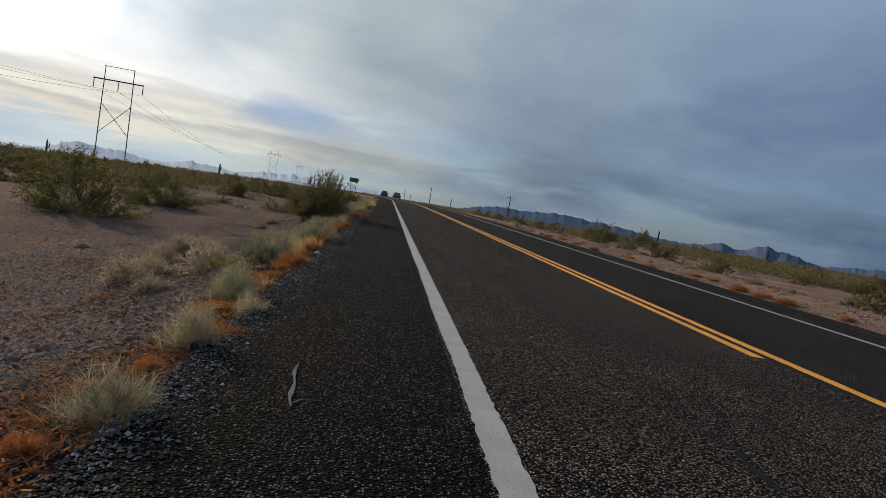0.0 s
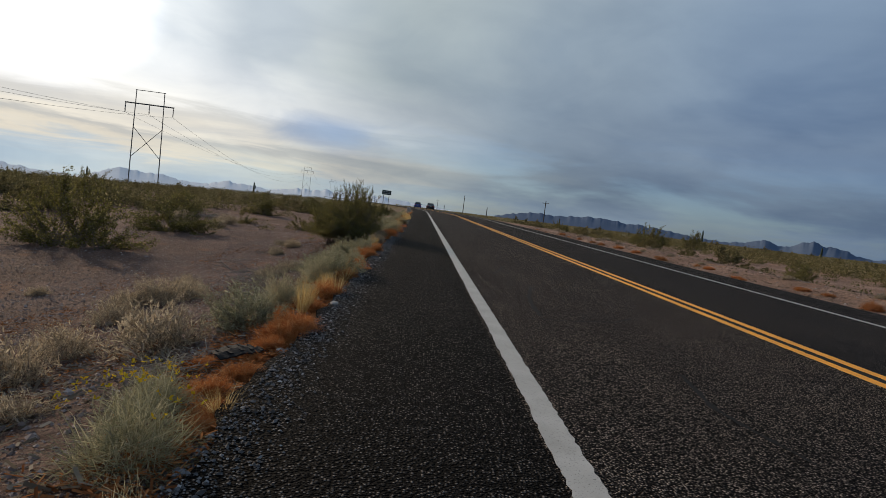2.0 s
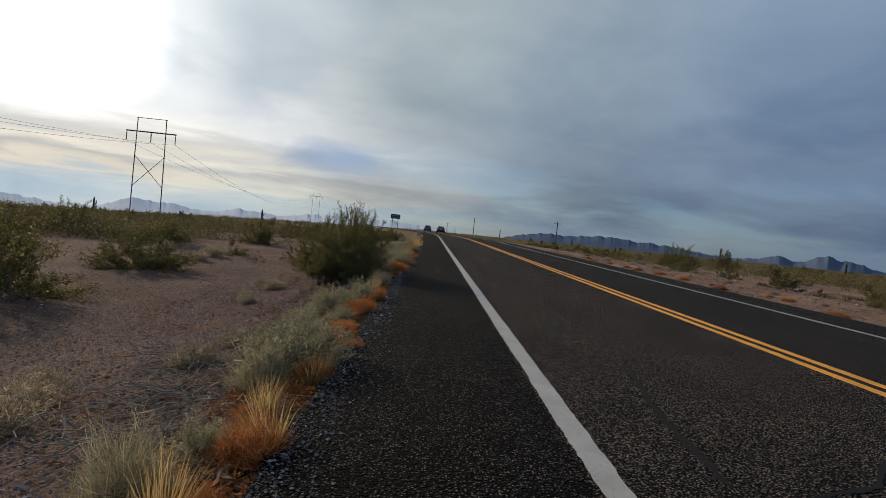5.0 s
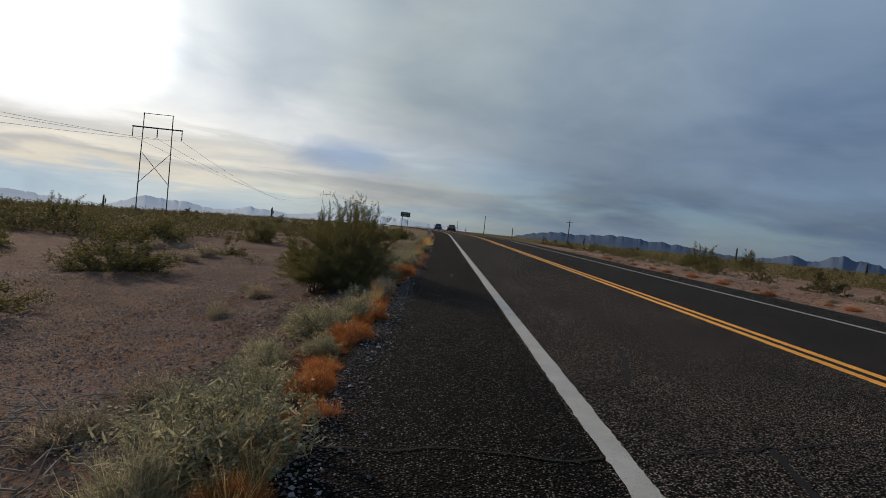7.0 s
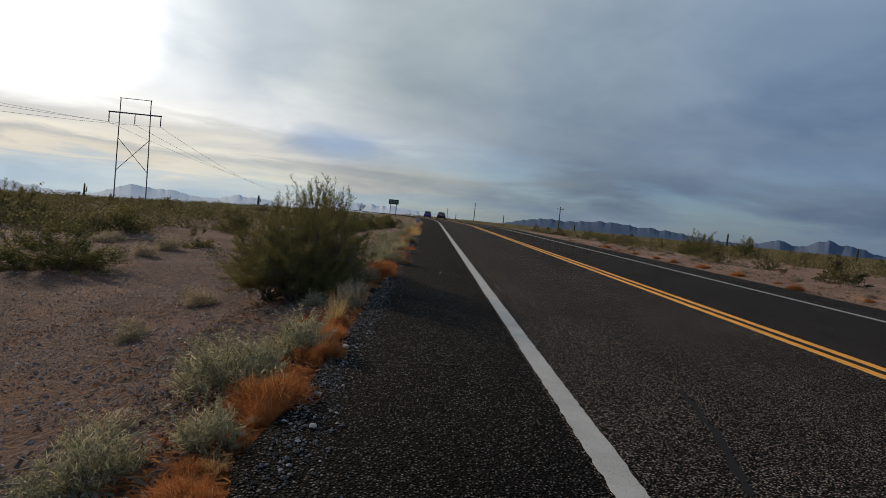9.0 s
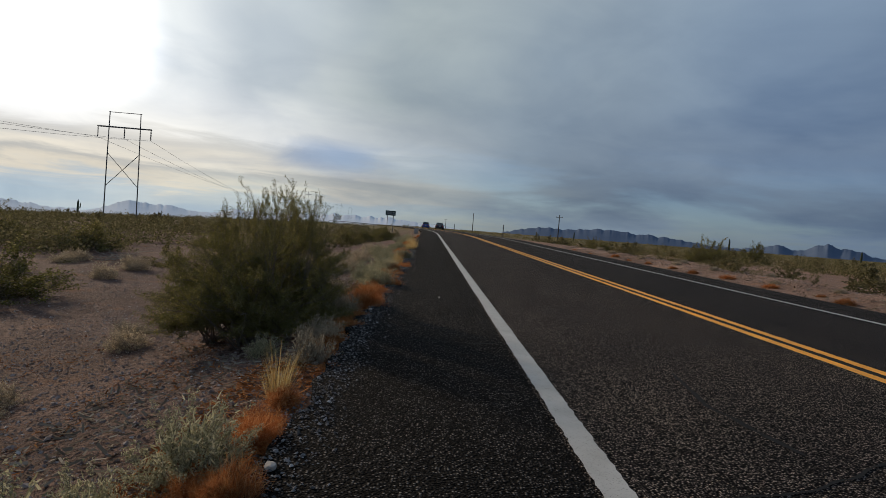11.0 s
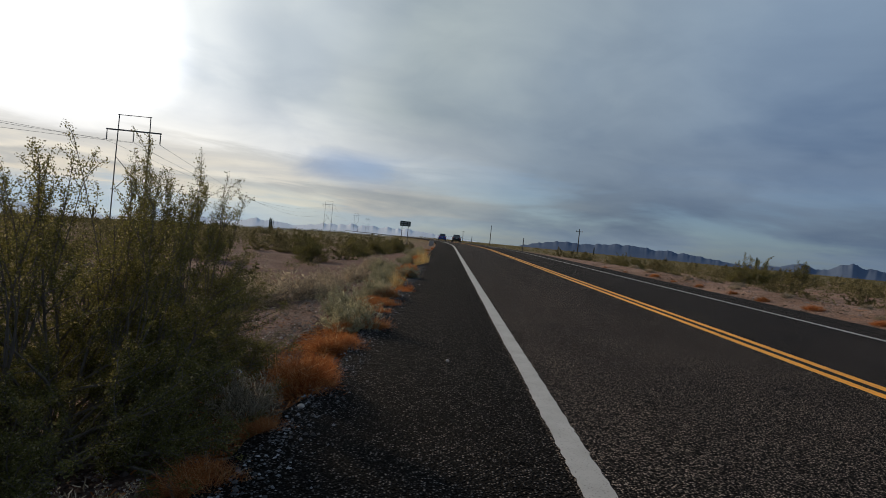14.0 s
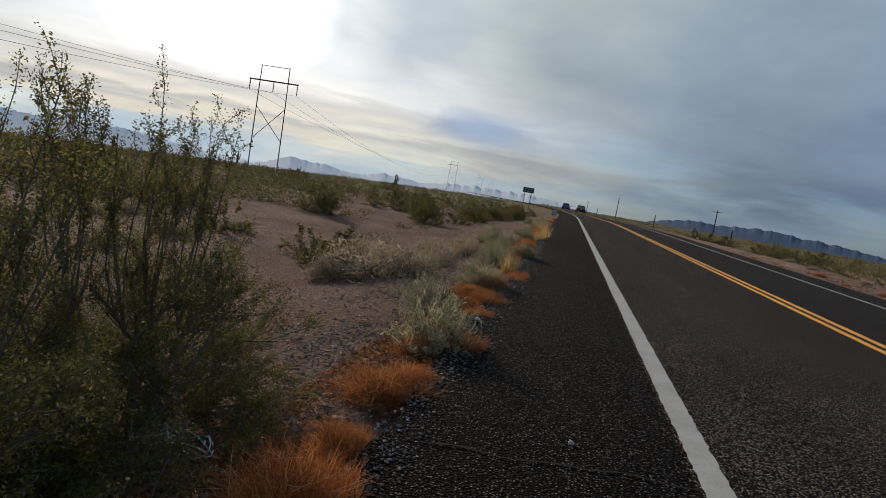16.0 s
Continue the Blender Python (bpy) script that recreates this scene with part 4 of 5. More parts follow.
low_cover("low_scrub", 420, 15, -4.2, -30, 27, 85, "ankle-high olive scrub between the bushes")
low_cover("low_scrub", 520, 16, 13.5, 45, 18, 85, "ankle-high olive scrub between the bushes")


def dead_branches(x, y, s, seed):
    """A flattened mat of dead stalks."""
    r = random.Random(seed)
    ob = tagged(new("dead_branches"), "mat of dead pale grey twigs lying on gravel", "branches")
    for _ in range(44):
        bm = bmesh.new()
        a = r.uniform(0, 6.28)
        p = Vector((r.gauss(0, 0.22), r.gauss(0, 0.22), 0.01 + 0.05 * r.random()))
        pts = [p]
        for k in range(4):
            a += r.gauss(0, 0.45)
            p = p + Vector((math.cos(a), math.sin(a), r.gauss(0.0, 0.22))) * 0.12
            p.z = max(0.0, min(0.14, p.z))
            pts.append(p.copy())
        tube(bm, pts, 0.006, 0.0025, 4)
        part("twig", bm, M_STALK_WOOD, ob)
    ob.matrix_basis = Matrix.LocRotScale((x, y, ground_z(x, y)), None, (s, s, s))


M_STALK_WOOD = plain("dead_wood", (0.16, 0.14, 0.115), (0.32, 0.28, 0.235), 30, 0.9, 0.1)
for k, (x, y, s) in enumerate([(-2.15, 3.7, 0.7), (-3.24, 9.49, 1.0), (-4.64, 15.36, 0.5), (-2.77, 8.1, 1.05), (-2.56, 7.05, 1.0), (-11.66, 31.2, 2.4), (-2.5, 10.4, 0.7)]):
    dead_branches(x, y, s, 60 + k)


# ---- litter ----
def litter(name, n, seed, x0, x1, y0, y1, mat, size, label, need):
    """Dead leaf and stalk scraps gathered in drifts."""
    r = random.Random(seed)
    verts, faces = [], []
    while len(faces) < n:
        x, y = x0 + (x1 - x0) * r.random(), y0 + (y1 - y0) * r.random()
        if noise.noise((x * 1.1, y * 0.7, seed)) < need - 0.5 * r.random():
            continue
        a, ln = r.uniform(0, 6.28), size * r.uniform(0.5, 1.6)
        p = Vector((x, y, ground_z(x, y) + 0.006 + 0.03 * r.random() ** 2))
        d = Vector((math.cos(a), math.sin(a), r.gauss(0, 0.25))) * ln
        s = Vector((-math.sin(a), math.cos(a), r.gauss(0, 0.4))) * ln * 0.09
        i = len(verts)
        verts += [p - s, p + s, p + d + s, p + d - s]
        faces.append((i, i + 1, i + 2, i + 3))
    return tagged(mesh_object(name, verts, faces, mat), label, "litter", kind="stuff")


litter("plant_litter", 38000, 91, -2.3, ROAD_L + 0.02, -3, 36, M_LITTER, 0.04, "rusty plant litter along the road edge", 0.05)
litter("plant_litter", 9000, 92, -6.0, -2.2, -3, 30, M_LITTER, 0.04, "thin drifts of rusty litter on sand", 0.42)
litter("plant_litter", 9000, 93, -3.4, -1.8, -3, 30, M_STALK, 0.06, "grey dead stalks lying between the shrubs", 0.2)
litter("plant_litter", 5000, 94, 9.1, 12.5, 5, 60, M_STALK, 0.10, "grey brown stalks on the far bank", 0.2)


# ---- stones ----
def pebbles(name, n, seed, xf, y0, y1, lo, hi, mat, label):
    r = random.Random(seed)
    verts, faces = [], []
    for _ in range(n):
        y = y0 + (y1 - y0) * r.random() ** 1.4
        x = xf(r)
        s = lo * (hi / lo) ** (r.random() ** 2.2)
        z = (ground_z(x, y) if x < ROAD_L or x > ROAD_R else 0.002) + s * 0.15
        i = len(verts)
        q = [(1, 0, 0), (0, 1, 0), (-1, 0, 0), (0, -1, 0)]
        t = r.uniform(0, 6.28)
        for a, b, _ in q:
            k = s * r.uniform(0.6, 1.1)
            verts.append((x + k * (a * math.cos(t) - b * math.sin(t)), y + k * (a * math.sin(t) + b * math.cos(t)), z + s * r.uniform(-0.2, 0.2)))
        verts.append((x + s * r.uniform(-0.3, 0.3), y + s * r.uniform(-0.3, 0.3), z + s * r.uniform(0.4, 0.75)))
        faces += [(i, i + 1, i + 4), (i + 1, i + 2, i + 4), (i + 2, i + 3, i + 4), (i + 3, i, i + 4)]
    return tagged(mesh_object(name, verts, faces, mat), label, "gravel", kind="stuff")


def grit_material(name, tones):
    m, nt, b = material(name, 0.9, 0.2)
    geo = nt.nodes.new("ShaderNodeNewGeometry")
    nt.links.new(ramp_of(nt, geo.outputs["Random Per Island"], tones), b.inputs["Base Color"])
    return m


M_GRIT = grit_material("mixed_gravel", [(0.0, (0.10, 0.072, 0.060)), (0.5, (0.215, 0.160, 0.138)), (0.9, (0.32, 0.26, 0.23)), (1.0, (0.52, 0.46, 0.42))])
M_EDGE_GRIT = grit_material("grey_gravel", [(0.0, (0.045, 0.043, 0.042)), (0.5, (0.115, 0.110, 0.108)), (0.9, (0.21, 0.205, 0.205)), (1.0, (0.40, 0.39, 0.38))])
pebbles("gravel", 17000, 71, lambda r: ROAD_L + 0.07 + 0.12 * r.gauss(0, 1), -3, 34, 0.006, 0.019, M_EDGE_GRIT, "loose grey gravel along the asphalt edge")
pebbles("gravel", 46000, 72, lambda r: -1.9 - 9.5 * r.random() ** 1.2, -3, 32, 0.009, 0.034, M_GRIT, "scattered pebbles over pinkish desert sand")
pebbles("gravel", 62000, 74, lambda r: -1.8 - 4.8 * r.random() ** 1.2, -3, 22, 0.006, 0.018, M_GRIT, "fine gravel covering the sand beside the shrubs")
pebbles("gravel", 2500, 73, lambda r: 9.0 + 4 * r.random(), 3, 70, 0.02, 0.07, M_GRIT, "loose stones on the sandy far bank")


def stone(x, y, s, seed, mat, label):
    r = random.Random(seed)
    bm = bmesh.new()
    bmesh.ops.create_icosphere(bm, subdivisions=2, radius=1.0)
    ax = Vector((r.uniform(0.8, 1.2), r.uniform(0.7, 1.1), r.uniform(0.5, 0.75)))
    for v in bm.verts:
        k = 1 + 0.28 * noise.noise(v.co * 1.4 + Vector((seed * 3.1, 0, 0)))
        v.co = Vector((v.co.x * ax.x, v.co.y * ax.y, v.co.z * ax.z)) * k * s
    ob = part("stone", bm, mat)
    z = 0.003 if x > ROAD_L else ground_z(x, y)
    ob.location = (x, y, z + s * 0.3)
    tagged(ob, label, "stone", "loose stones at the road edge")


for k, (x, y, s) in enumerate([(-1.72, 4.1, 0.045), (-1.6, 5.86, 0.05), (-1.58, 12.74, 0.04), (-1.5, 11.0, 0.025), (-1.73, 16.8, 0.035), (-1.61, 17.6, 0.03), (-1.86, 15.2, 0.05), (-0.71, 19.34, 0.022), (-1.66, 7.3, 0.03), (-1.62, 8.6, 0.03),
                               (-1.98, 4.0, 0.05), (-3.9, 6.1, 0.05), (-4.3, 7.2, 0.03), (-1.6, 21.8, 0.03), (-1.78, 14.9, 0.04)]):
    stone(x, y, s * 0.85, 80 + k, M_PALE_STONE, "small pale stone lying at the asphalt edge")


# ---- road details ----
def ribbon(name, pts, width, z, mat, parent, seed, label=""):
    """A wandering narrow strip along pts, its edges uneven."""
    r = random.Random(seed)
    fine = []
    for (ax, ay), (bx, by) in zip(pts, pts[1:]):
        n = max(2, int(math.hypot(bx - ax, by - ay) / 0.06))
        for i in range(n):
            u = i / n
            fine.append(Vector((ax + (bx - ax) * u, ay + (by - ay) * u, 0)))
    fine.append(Vector((*pts[-1], 0)))
    for i, p in enumerate(fine):
        p.x += 0.03 * noise.noise((i * 0.22, seed, 0))
        p.y += 0.05 * noise.noise((i * 0.22, seed, 9))
    verts, faces = [], []
    for i, p in enumerate(fine):
        t = (fine[min(i + 1, len(fine) - 1)] - fine[max(0, i - 1)]).normalized()
        s = Vector((-t.y, t.x, 0))
        w = width * r.uniform(0.35, 1.2) * (0.3 if i in (0, len(fine) - 1) else 1)
        verts += [(p - s * w).to_tuple()[:2] + (z,), (p + s * w).to_tuple()[:2] + (z,)]
    for i in range(len(fine) - 1):
        faces.append((2 * i, 2 * i + 1, 2 * i + 3, 2 * i + 2))
    return mesh_object(name, verts, faces, mat, parent, label)


CRACKS = [([(-1.3, 1.15), (0.47, 1.56), (1.01, 1.77), (2.11, 2.0), (3.4, 2.56)], 0.010), ([(1.35, 0.4), (1.42, -0.12), (1.35, -0.64)], 0.03), ([(-1.6, 8.61), (-0.9, 8.8), (-0.26, 8.8), (1.0, 9.31), (3.3, 10.2)], 0.012),
          ([(1.05, 9.38), (0.78, 8.07), (0.7, 7.37), (0.66, 6.6)], 0.032), ([(0.36, 6.36), (0.89, 6.49), (1.57, 6.8), (1.95, 7.24)], 0.024), ([(-1.45, 12.4), (-0.9, 12.49), (0.17, 12.62), (1.01, 12.9), (3.2, 14.3)], 0.012),
          ([(1.0, 12.42), (0.85, 11.56), (0.59, 10.62)], 0.032), ([(-1.2, 15.85), (-0.21, 15.98), (1.2, 16.36), (2.7, 17.1)], 0.013), ([(0.64, 20.59), (1.93, 21.08), (2.75, 21.22)], 0.014), ([(-1.5, 5.1), (-0.4, 5.3), (0.9, 5.45), (2.4, 5.9)], 0.009),
          ([(0.3, 24.4), (1.6, 24.9), (3.2, 25.4)], 0.016), ([(1.3, 15.3), (1.15, 14.3), (1.3, 13.4)], 0.026), ([(1.4, 4.6), (1.25, 3.7), (1.4, 2.9)], 0.028), ([(-1.4, 18.9), (-0.5, 19.1), (0.8, 19.3)], 0.010)]
for k, (pts, w) in enumerate(CRACKS):
    ribbon("crack", pts, w, 0.0075, M_TAR, road, 300 + k, "dark sealed crack in the asphalt")
M_SCUFF = plain("pale_scuff", (0.10, 0.10, 0.10), (0.22, 0.22, 0.21), 40, 0.9, 0.1)
ribbon("scuff", [(-1.06, 0.37), (-1.03, -0.08), (-1.01, -0.34)], 0.012, 0.006, M_SCUFF, road, 340, "pale scratch on the shoulder")
ribbon("scuff", [(-1.0, -0.28), (-0.95, -0.18), (-0.86, -0.18)], 0.005, 0.006, M_SCUFF, road, 341, "pale scratch on the shoulder")


def rumble_groove():
    """A shallow milled hollow: a low rim round a sunken bed."""
    verts, faces = [], []
    nx, ny = 6, 5
    for j in range(ny):
        for i in range(nx):
            u, v = i / (nx - 1) * 2 - 1, j / (ny - 1) * 2 - 1
            edge = max(abs(u), abs(v))
            verts.append((u * 0.09, v * 0.06, 0.001 if edge > 0.99 else 0.003 - 0.0018 * (1 - v * v)))
    for j in range(ny - 1):
        for i in range(nx - 1):
            a = j * nx + i
            faces.append((a, a + 1, a + 1 + nx, a + nx))
    me = bpy.data.meshes.new("rumble_groove")
    me.from_pydata(verts, [], faces)
    return me


groove = rumble_groove()
groove.materials.append(M_SHOULDER)
for x0, y0, y1 in ((-0.32, 16.8, 45), (8.05, 6, 48)):
    y = y0
    while y < y1:
        g = new("rumble_groove", groove)
        g.parent = road
        g.location = (x0 + bend(y), y, 0.001)
        y += 0.31


# ---- power line ----
def hframe(x, y, top, label):
    """A two-legged steel transmission structure with one crossarm."""
    z0 = ground_z(x, y)
    ob = tagged(new("transmission_tower"), label, "pylon", "power line structures")
    ob.location = (x, y, z0)
    h = top - z0
    for s in (-1, 1):
        bm = bmesh.new()
        tube(bm, [(s * 2.25, 0, -0.3), (s * 2.2, 0, h * 0.5), (s * 2.1, 0, h)], 0.085, 0.065, 8)
        part("leg", bm, M_STEEL, ob)
    arm = h - 2.1
    bm = bmesh.new()
    box(bm, (0, 0, arm), (7.4, 0.18, 0.18), 0.02)
    part("crossarm", bm, M_STEEL, ob)
    bm = bmesh.new()
    tube(bm, [(-2.25, 0, h - 0.08), (2.25, 0, h - 0.08)], 0.045, 0.045, 6)
    part("top_bar", bm, M_STEEL, ob)
    for s in (-1, 1):
        bm = bmesh.new()
        tube(bm, [(s * 2.15, 0.05 * s, h * 0.615), (-s * 2.2, 0.05 * s, h * 0.31)], 0.045, 0.045, 6)
        part("cross_brace", bm, M_STEEL, ob)
    for dx in (-3.6, 0.0, 3.6):
        bm = bmesh.new()
        tube(bm, [(dx, 0, arm - 0.1), (dx, 0, arm - 1.45)], 0.05, 0.05, 6)
        for k in range(8):
            bmesh.ops.create_cone(bm, cap_ends=True, segments=8, radius1=0.11, radius2=0.05, depth=0.08, matrix=Matrix.Translation((dx, 0, arm - 0.3 - 0.14 * k)))
        part("insulator", bm, M_STEEL, ob)
    return arm + z0


TOWERS = [(-16.5, -176, 12.6), (-43.7, 94, 12.7), (-71, 365, 13.4), (-95, 632, 12.8), (-119, 900, 12.6)]
arms = [hframe(x, y, t, "rusty steel H-frame power pylon on the desert plain") for x, y, t in TOWERS]
for ((xa, ya, _), za), ((xb, yb, _), zb) in zip(zip(TOWERS, arms), zip(TOWERS[1:], arms[1:])):
    for dx, drop, sag in ((-3.6, 1.5, 4.4), (0.0, 1.5, 5.8), (3.6, 1.5, 7.2)):
        bm = bmesh.new()
        pts = []
        for i in range(25):
            u = i / 24
            pts.append((xa + (xb - xa) * u + dx, ya + (yb - ya) * u, za + (zb - za) * u - drop - sag * 4 * u * (1 - u)))
        tube(bm, pts, 0.019, 0.019, 4)
        tagged(part("power_cable", bm, M_WIRE), "thin sagging power cable between the pylons", "cable", "power line cables")


def utility_pole(x, y, top, arm, label):
    z0 = ground_z(x, y)
    ob = tagged(new("utility_pole"), label, "pole", "roadside utility poles")
    ob.location = (x, y, z0)
    h = top - z0
    bm = bmesh.new()
    tube(bm, [(0, 0, -0.4), (0.02, 0, h * 0.5), (0, 0, h)], 0.22, 0.14, 8)
    part("shaft", bm, M_WOOD, ob)
    if arm:
        bm = bmesh.new()
        box(bm, (0, -0.16, h - 0.9), (2.6, 0.14, 0.16), 0.02)
        part("crossarm", bm, M_WOOD, ob)
        for dx in (-1.15, 0.0, 1.15):
            bm = bmesh.new()
            bmesh.ops.create_cone(bm, cap_ends=True, segments=8, radius1=0.09, radius2=0.05, depth=0.28, matrix=Matrix.Translation((dx, -0.16, h - 0.69)))
            part("insulator", bm, M_STEEL, ob)


utility_pole(46.7, 230, 7.5, True, "weathered wooden utility pole with a crossarm")
utility_pole(22.3, 330, 7.8, False, "bare weathered wooden utility pole by the road")
utility_pole(13.0, 520, 5.0, True, "distant wooden utility pole with a crossarm")


# ---- sign, posts ----
def road_sign(x, y):
    z0 = ground_z(x, y)
    ob = tagged(new("road_sign"), "dark green road sign on two steel posts", "sign")
    ob.location = (x, y, z0)
    t = 2.28 - z0
    m_green = plain("sign_green", (0.012, 0.035, 0.025), (0.02, 0.05, 0.035), 4, 0.5, 0.4)
    m_pale = plain("sign_reflective", (0.30, 0.31, 0.30), (0.4, 0.41, 0.4), 6, 0.5, 0.4)
    for dx in (-0.42, 0.42):
        bm = bmesh.new()
        box(bm, (dx, 0.06, t / 2 - 0.2), (0.08, 0.06, t + 0.1), 0.008)
        part("post", bm, M_STEEL, ob)
    bm = bmesh.new()
    box(bm, (0, 0, t - 0.34), (1.42, 0.025, 0.68), 0.01)
    panel = part("panel", bm, m_green, ob, "dark green sign panel")
    for dx, w in ((-0.42, 0.26), (-0.02, 0.34), (0.42, 0.26)):
        for dz in (0.13, -0.13):
            bm = bmesh.new()
            box(bm, (dx, -0.018, t - 0.34 + dz), (w, 0.006, 0.13))
            part("lettering_bar", bm, m_pale, panel)


road_sign(-6.5, 95)


def delineator(x, y, h):
    ob = tagged(new("marker_post"), "slim dark roadside marker post with a pale reflector", "post")
    z0 = ground_z(x, y)
    ob.location = (x, y, z0)
    bm = bmesh.new()
    box(bm, (0, 0, h / 2 - 0.1), (0.12, 0.05, h + 0.2), 0.015)
    part("shaft", bm, M_STEEL, ob)
    bm = bmesh.new()
    box(bm, (0, -0.03, h - 0.16), (0.09, 0.012, 0.14), 0.004)
    part("reflector", bm, M_PALE_STONE, ob, "pale reflector")


delineator(9.6, 95, 1.9)
delineator(9.3 + bend(140), 140, 1.9)

bm = bmesh.new()
box(bm, (0, 0, 0.2), (0.55, 0.45, 0.75), 0.05)
block = part("concrete_marker", bm, M_PALE_STONE)
block.location = (-2.5, 84, ground_z(-2.5, 84))
tagged(block, "small pale concrete block beside the road", "block")


# ---- saguaros ----
M_CACTUS = plain("saguaro_skin", (0.035, 0.045, 0.025), (0.07, 0.08, 0.045), 3, 0.8, 0.2)


def saguaro(x, y, h, arm, seed):
    r = random.Random(seed)
    ob = tagged(new("saguaro"), "tall ribbed green saguaro cactus on the plain", "cactus", "saguaros on the plain")
    ob.location = (x, y, ground_z(x, y))

    def column(pts, rad):
        bm = bmesh.new()
        sides, rings = 16, []
        for i, p in enumerate(pts):
            u = i / (len(pts) - 1)
            q = rad * (0.82 + 0.25 * math.sin(math.pi * min(1, u * 1.2))) * (0.35 if i == len(pts) - 1 else 1)
            rings.append([bm.verts.new(Vector(p) + Vector((math.cos(k * 2 * math.pi / sides), math.sin(k * 2 * math.pi / sides), 0)) * q * (1 if k % 2 else 0.82)) for k in range(sides)])
        for a, b in zip(rings, rings[1:]):
            for k in range(sides):
                bm.faces.new((a[k], a[(k + 1) % sides], b[(k + 1) % sides], b[k]))
        bm.faces.new(rings[-1])
        return bm

    part("trunk", column([(0.02 * r.gauss(0, 1), 0, -0.2 + (h + 0.2) * i / 8) for i in range(9)], 0.26), M_CACTUS, ob)
    if arm:
        part("arm", column([(0.2, 0, h * 0.42), (0.5, 0, h * 0.44), (0.62, 0, h * 0.52), (0.64, 0, h * 0.68), (0.62, 0, h * 0.8)], 0.16), M_CACTUS, ob)


for k, (x, y, h, arm) in enumerate([(91, 191, 4.6, False), (114, 166, 3.4, False), (-98, 178, 4.2, True), (-60, 214, 3.8, False), (-125, 160, 4.0, False), (-70, 250, 4.4, True), (60, 260, 3.6, False)]):
    saguaro(x, y, h, arm, 400 + k)


# ---- tangled wire ----
def wire_tangle(x, y):
    ob = tagged(new("wire_tangle"), "tangle of shiny pale wire under the bush", "debris")
    ob.location = (x, y, ground_z(x, y))
    m = plain("bright_wire", (0.45, 0.45, 0.44), (0.6, 0.6, 0.58), 10, 0.25, 0.5, 0.8)
    r = random.Random(9)
    for k in range(6):
        bm = bmesh.new()
        a0, w, d = r.uniform(0, 6.28), r.uniform(0.08, 0.18), r.uniform(0.04, 0.09)
        c = Vector((r.gauss(0, 0.05), r.gauss(0, 0.04), 0.05))
        pts = []
        for i in range(17):
            a = a0 + 5.4 * i / 16
            pts.append(c + Vector((w * math.cos(a), d * math.sin(a), 0.04 + 0.035 * math.sin(2 * a + k))))
        tube(bm, pts, 0.0035, 0.0035, 5)
        part("wire", bm, m, ob)


wire_tangle(-2.38, 18.45)


# ---- tyre scrap ----
def tyre_scrap(x, y):
    """A torn curl of tyre tread lying on the verge."""
    ob = tagged(new("tyre_scrap"), "torn curl of black tyre tread lying on the verge", "tyre scrap")
    rubber = plain("old_rubber", (0.010, 0.010, 0.010), (0.022, 0.021, 0.020), 25, 0.85, 0.25, bump=0.4)
    r = random.Random(14)
    bm = bmesh.new()
    n, rings = 14, []
    for i in range(n):
        u = i / (n - 1)
        w = 0.085 * (0.55 + 0.45 * math.sin(math.pi * min(1.0, 0.15 + u))) + r.uniform(-0.012, 0.012)
        px, pz = 0.40 * (u - 0.5), 0.02 + 0.065 * math.sin(math.pi * u) + 0.01 * r.random()
        rings.append([bm.verts.new((px, s * w, pz + h + 0.02 * (1 - abs(s)))) for s, h in ((-1, 0), (0, 0), (1, 0), (1, 0.016), (0, 0.016), (-1, 0.016))])
    for a, b in zip(rings, rings[1:]):
        for k in range(6):
            bm.faces.new((a[k], b[k], b[(k + 1) % 6], a[(k + 1) % 6]))
    bm.faces.new(rings[0])
    bm.faces.new(list(reversed(rings[-1])))
    part("carcass", bm, rubber, ob)
    for i in range(9):
        bm = bmesh.new()
        u = 0.1 + 0.1 * i
        box(bm, (0.40 * (u - 0.5), 0.03 * (-1) ** i, 0.055 + 0.065 * math.sin(math.pi * u)), (0.026, 0.055, 0.014), 0.004)
        part("tread_block", bm, rubber, ob)
    ob.matrix_basis = Matrix.LocRotScale((x, y, ground_z(x, y) + 0.01), Euler((0.1, 0.05, 0.9)), (1, 1, 0.6))


tyre_scrap(-1.95, 3.95)


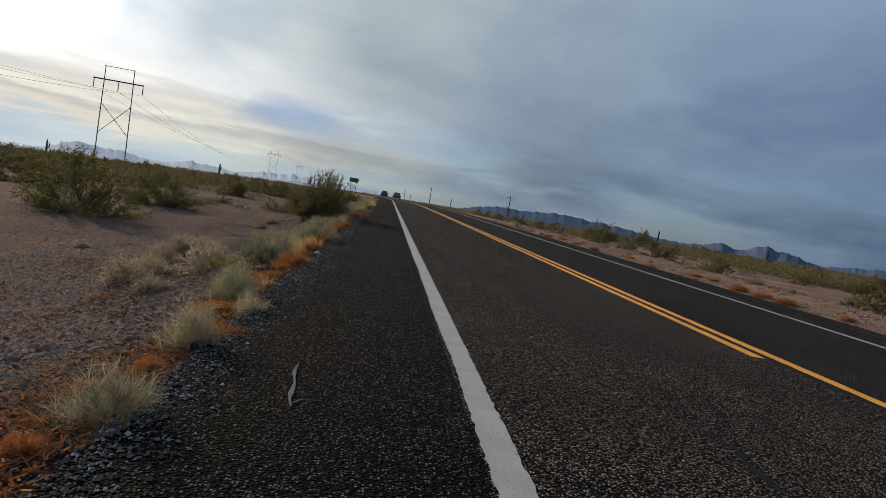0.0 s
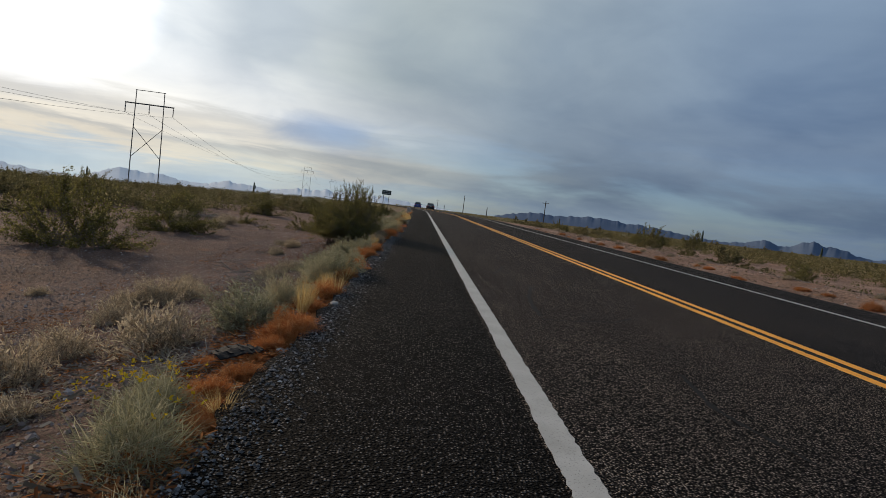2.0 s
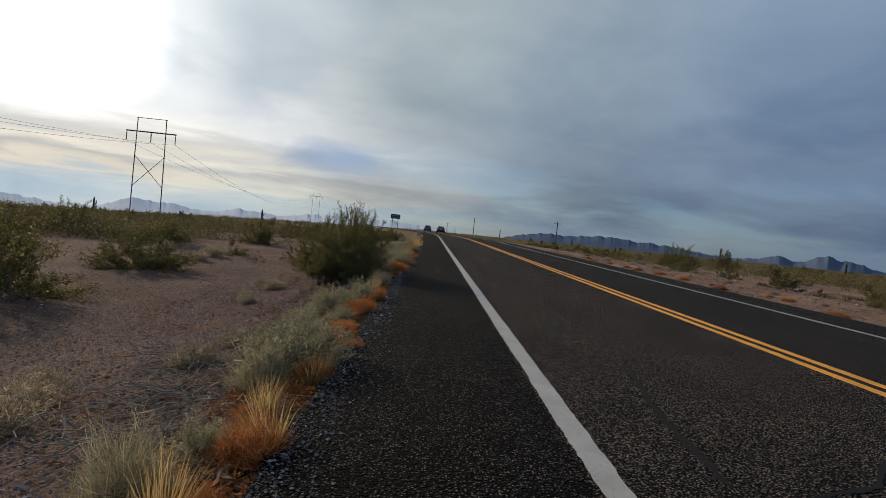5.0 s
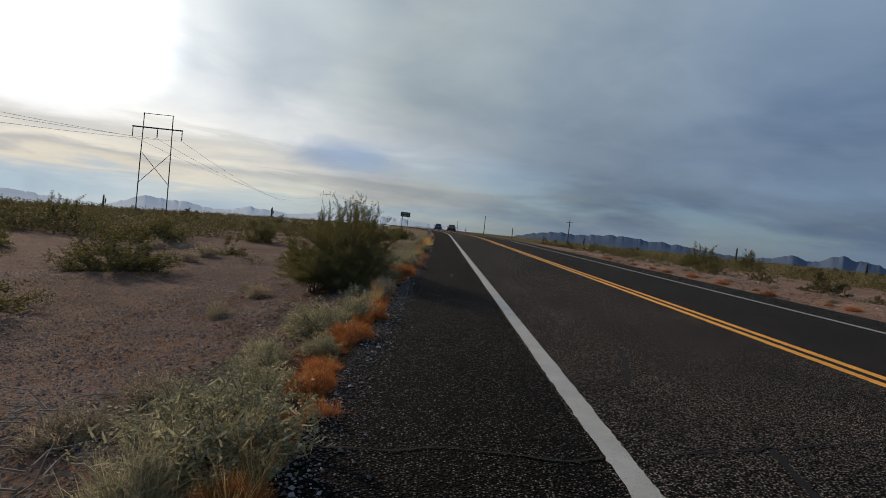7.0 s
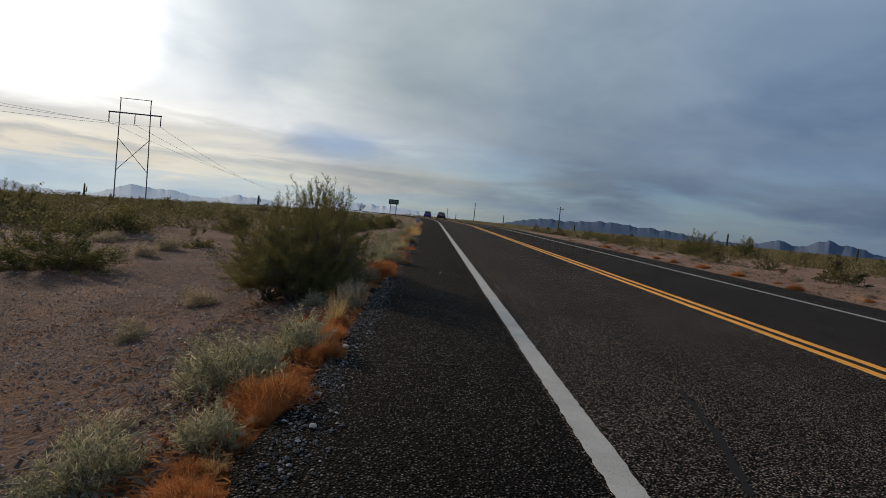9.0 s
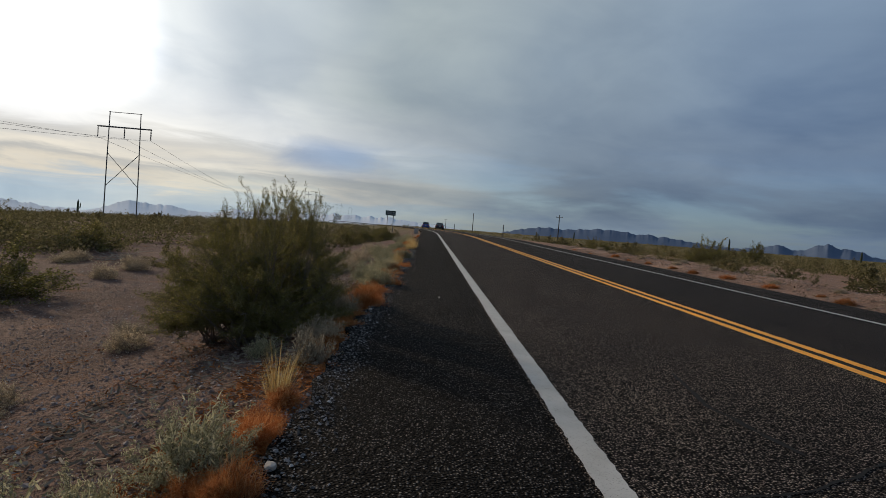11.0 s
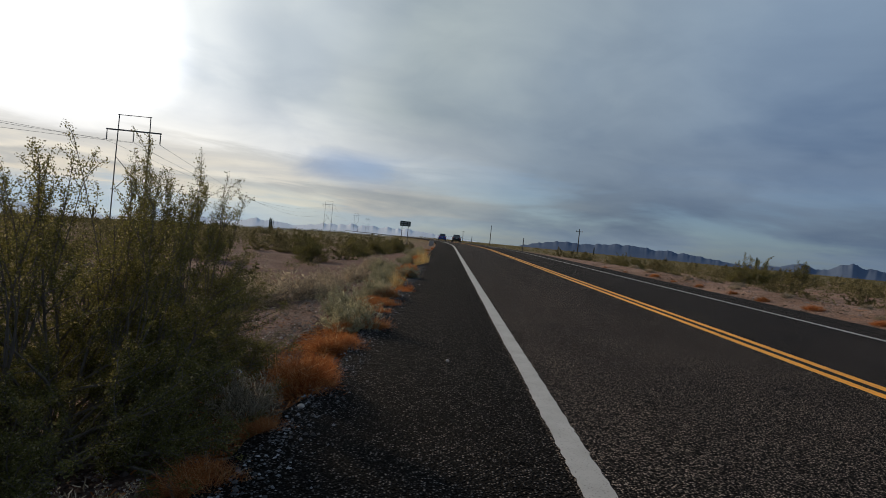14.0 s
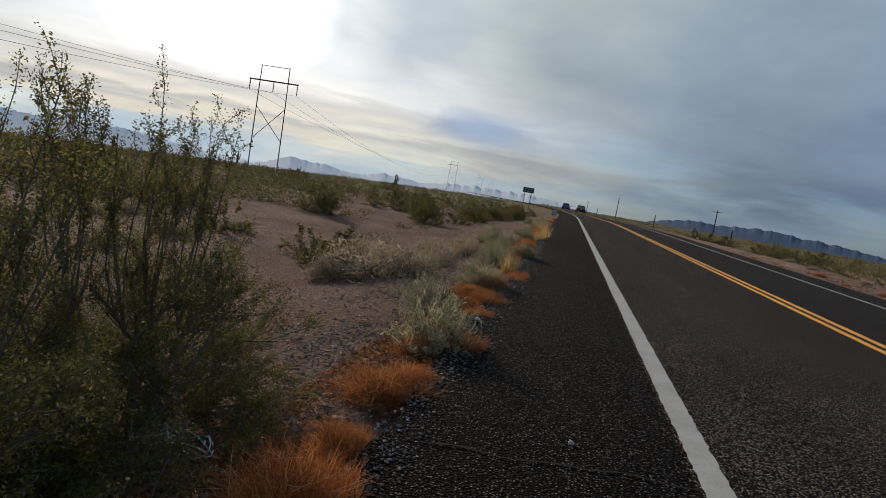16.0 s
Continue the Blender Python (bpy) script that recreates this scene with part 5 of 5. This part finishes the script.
# ---- cars ----
def car(x, y, body_lo, body_hi, label, hatch):
    """Saloon or hatchback seen from behind, driving away in the far lane."""
    z0 = rise(y) + 0.004
    ob = tagged(new("car"), label, "car")
    ob.location = (x, y, z0)
    m_body = plain("car_paint", body_lo, body_hi, 2, 0.25, 0.6)
    m_glass = plain("tinted_glass", (0.01, 0.012, 0.014), (0.016, 0.018, 0.02), 2, 0.06, 0.6)
    m_tyre = plain("tyre_rubber", (0.012, 0.012, 0.012), (0.025, 0.025, 0.025), 20, 0.9, 0.2)
    m_rim = plain("alloy", (0.4, 0.4, 0.4), (0.55, 0.55, 0.55), 5, 0.3, 0.5, 0.9)
    m_red = plain("tail_lamp_red", (0.35, 0.02, 0.015), (0.5, 0.03, 0.02), 8, 0.2, 0.5)
    m_chrome = plain("chrome", (0.6, 0.6, 0.6), (0.7, 0.7, 0.7), 5, 0.15, 0.5, 1.0)
    rear = 0.98 if hatch else 0.94
    side = [(-2.42, 0.42, 0.86), (-2.38, 0.30, rear), (-2.0, 0.24, 1.0), (-1.2, 0.22, 0.98), (0.0, 0.22, 0.95), (1.1, 0.22, 0.90), (1.9, 0.24, 0.80), (2.3, 0.30, 0.68), (2.42, 0.40, 0.58)]
    bm = bmesh.new()
    rings = []
    for yy, lo, hi in side:
        w = 0.91 - 0.10 * (abs(yy) / 2.42) ** 4
        mid = (lo + hi) / 2
        rings.append([bm.verts.new(v) for v in ((-w * 0.9, yy, lo), (-w, yy, lo + 0.15), (-w, yy, mid + 0.08), (-w * 0.92, yy, hi), (w * 0.92, yy, hi), (w, yy, mid + 0.08), (w, yy, lo + 0.15), (w * 0.9, yy, lo))])
    for a, b in zip(rings, rings[1:]):
        for k in range(8):
            bm.faces.new((a[k], b[k], b[(k + 1) % 8], a[(k + 1) % 8]))
    bm.faces.new(rings[0])
    bm.faces.new(list(reversed(rings[-1])))
    bmesh.ops.recalc_face_normals(bm, faces=bm.faces)
    part("body", bm, m_body, ob, smooth=True)
    top = 1.52 if hatch else 1.45
    cab = [(-2.3 if hatch else -1.75, 0.96, 0.78), (-1.7 if hatch else -1.0, top - 0.06, 0.62), (-0.3, top, 0.62), (0.35, top - 0.05, 0.62), (1.25, 0.92, 0.78)]
    bm = bmesh.new()
    lower = [bm.verts.new((s * 0.80, yy, 0.93)) for s in (-1, 1) for yy in (cab[0][0], cab[-1][0])]
    rows = [[bm.verts.new((-w, yy, z)), bm.verts.new((w, yy, z))] for yy, z, w in cab]
    for a, b in zip(rows, rows[1:]):
        bm.faces.new((a[0], b[0], b[1], a[1]))
    bm.faces.new([r[0] for r in rows])
    bm.faces.new([r[1] for r in reversed(rows)])
    bmesh.ops.delete(bm, geom=lower, context="VERTS")
    bmesh.ops.recalc_face_normals(bm, faces=bm.faces)
    part("window", bm, m_glass, ob, "dark tinted windows")
    bm = bmesh.new()
    box(bm, (0, (cab[1][0] + cab[3][0]) / 2, top - 0.01), (1.22, cab[3][0] - cab[1][0], 0.05), 0.02)
    part("roof", bm, m_body, ob)
    for s in (-1, 1):
        for yy in (-1.42, 1.46):
            bm = bmesh.new()
            rot = Matrix.Rotation(math.pi / 2, 4, "Y")
            bmesh.ops.create_cone(bm, cap_ends=True, segments=24, radius1=0.335, radius2=0.335, depth=0.22, matrix=Matrix.Translation((s * 0.82, yy, 0.335)) @ rot)
            tyre = part("wheel", bm, m_tyre, ob, "black tyre")
            bm = bmesh.new()
            for k in range(10):
                box(bm, (s * 0.935, yy, 0.335), (0.012, 0.05, 0.44), 0.0, Matrix.Rotation(k * math.pi / 10, 4, "X"))
            bmesh.ops.create_cone(bm, cap_ends=True, segments=20, radius1=0.08, radius2=0.08, depth=0.03, matrix=Matrix.Translation((s * 0.935, yy, 0.335)) @ rot)
            part("rim", bm, m_rim, tyre, "silver alloy rim")
        bm = bmesh.new()
        box(bm, (s * 0.66, -2.40, 0.80), (0.36, 0.10, 0.15), 0.03)
        part("tail_lamp", bm, m_red, ob, "red tail lamp")
        bm = bmesh.new()
        box(bm, (s * 0.98, 0.62, 0.98), (0.18, 0.10, 0.13), 0.03)
        part("mirror", bm, m_body, ob)
    bm = bmesh.new()
    box(bm, (0, -2.43, 0.86), (0.7, 0.03, 0.03), 0.008)
    part("trim_strip", bm, m_chrome, ob, "chrome strip")
    bm = bmesh.new()
    box(bm, (0, -2.43, 0.74), (0.31, 0.02, 0.15), 0.005)
    part("plate", bm, M_PALE_STONE, ob, "pale plate")
    bm = bmesh.new()
    box(bm, (0, -2.40, 0.42), (1.6, 0.14, 0.2), 0.05)
    part("bumper", bm, m_body, ob)


car(5.5 + bend(136), 136, (0.012, 0.013, 0.014), (0.02, 0.021, 0.022), "glossy black saloon car in the far lane", False)
car(5.3 + bend(156), 156, (0.02, 0.05, 0.22), (0.03, 0.07, 0.30), "blue hatchback car in the far lane", True)
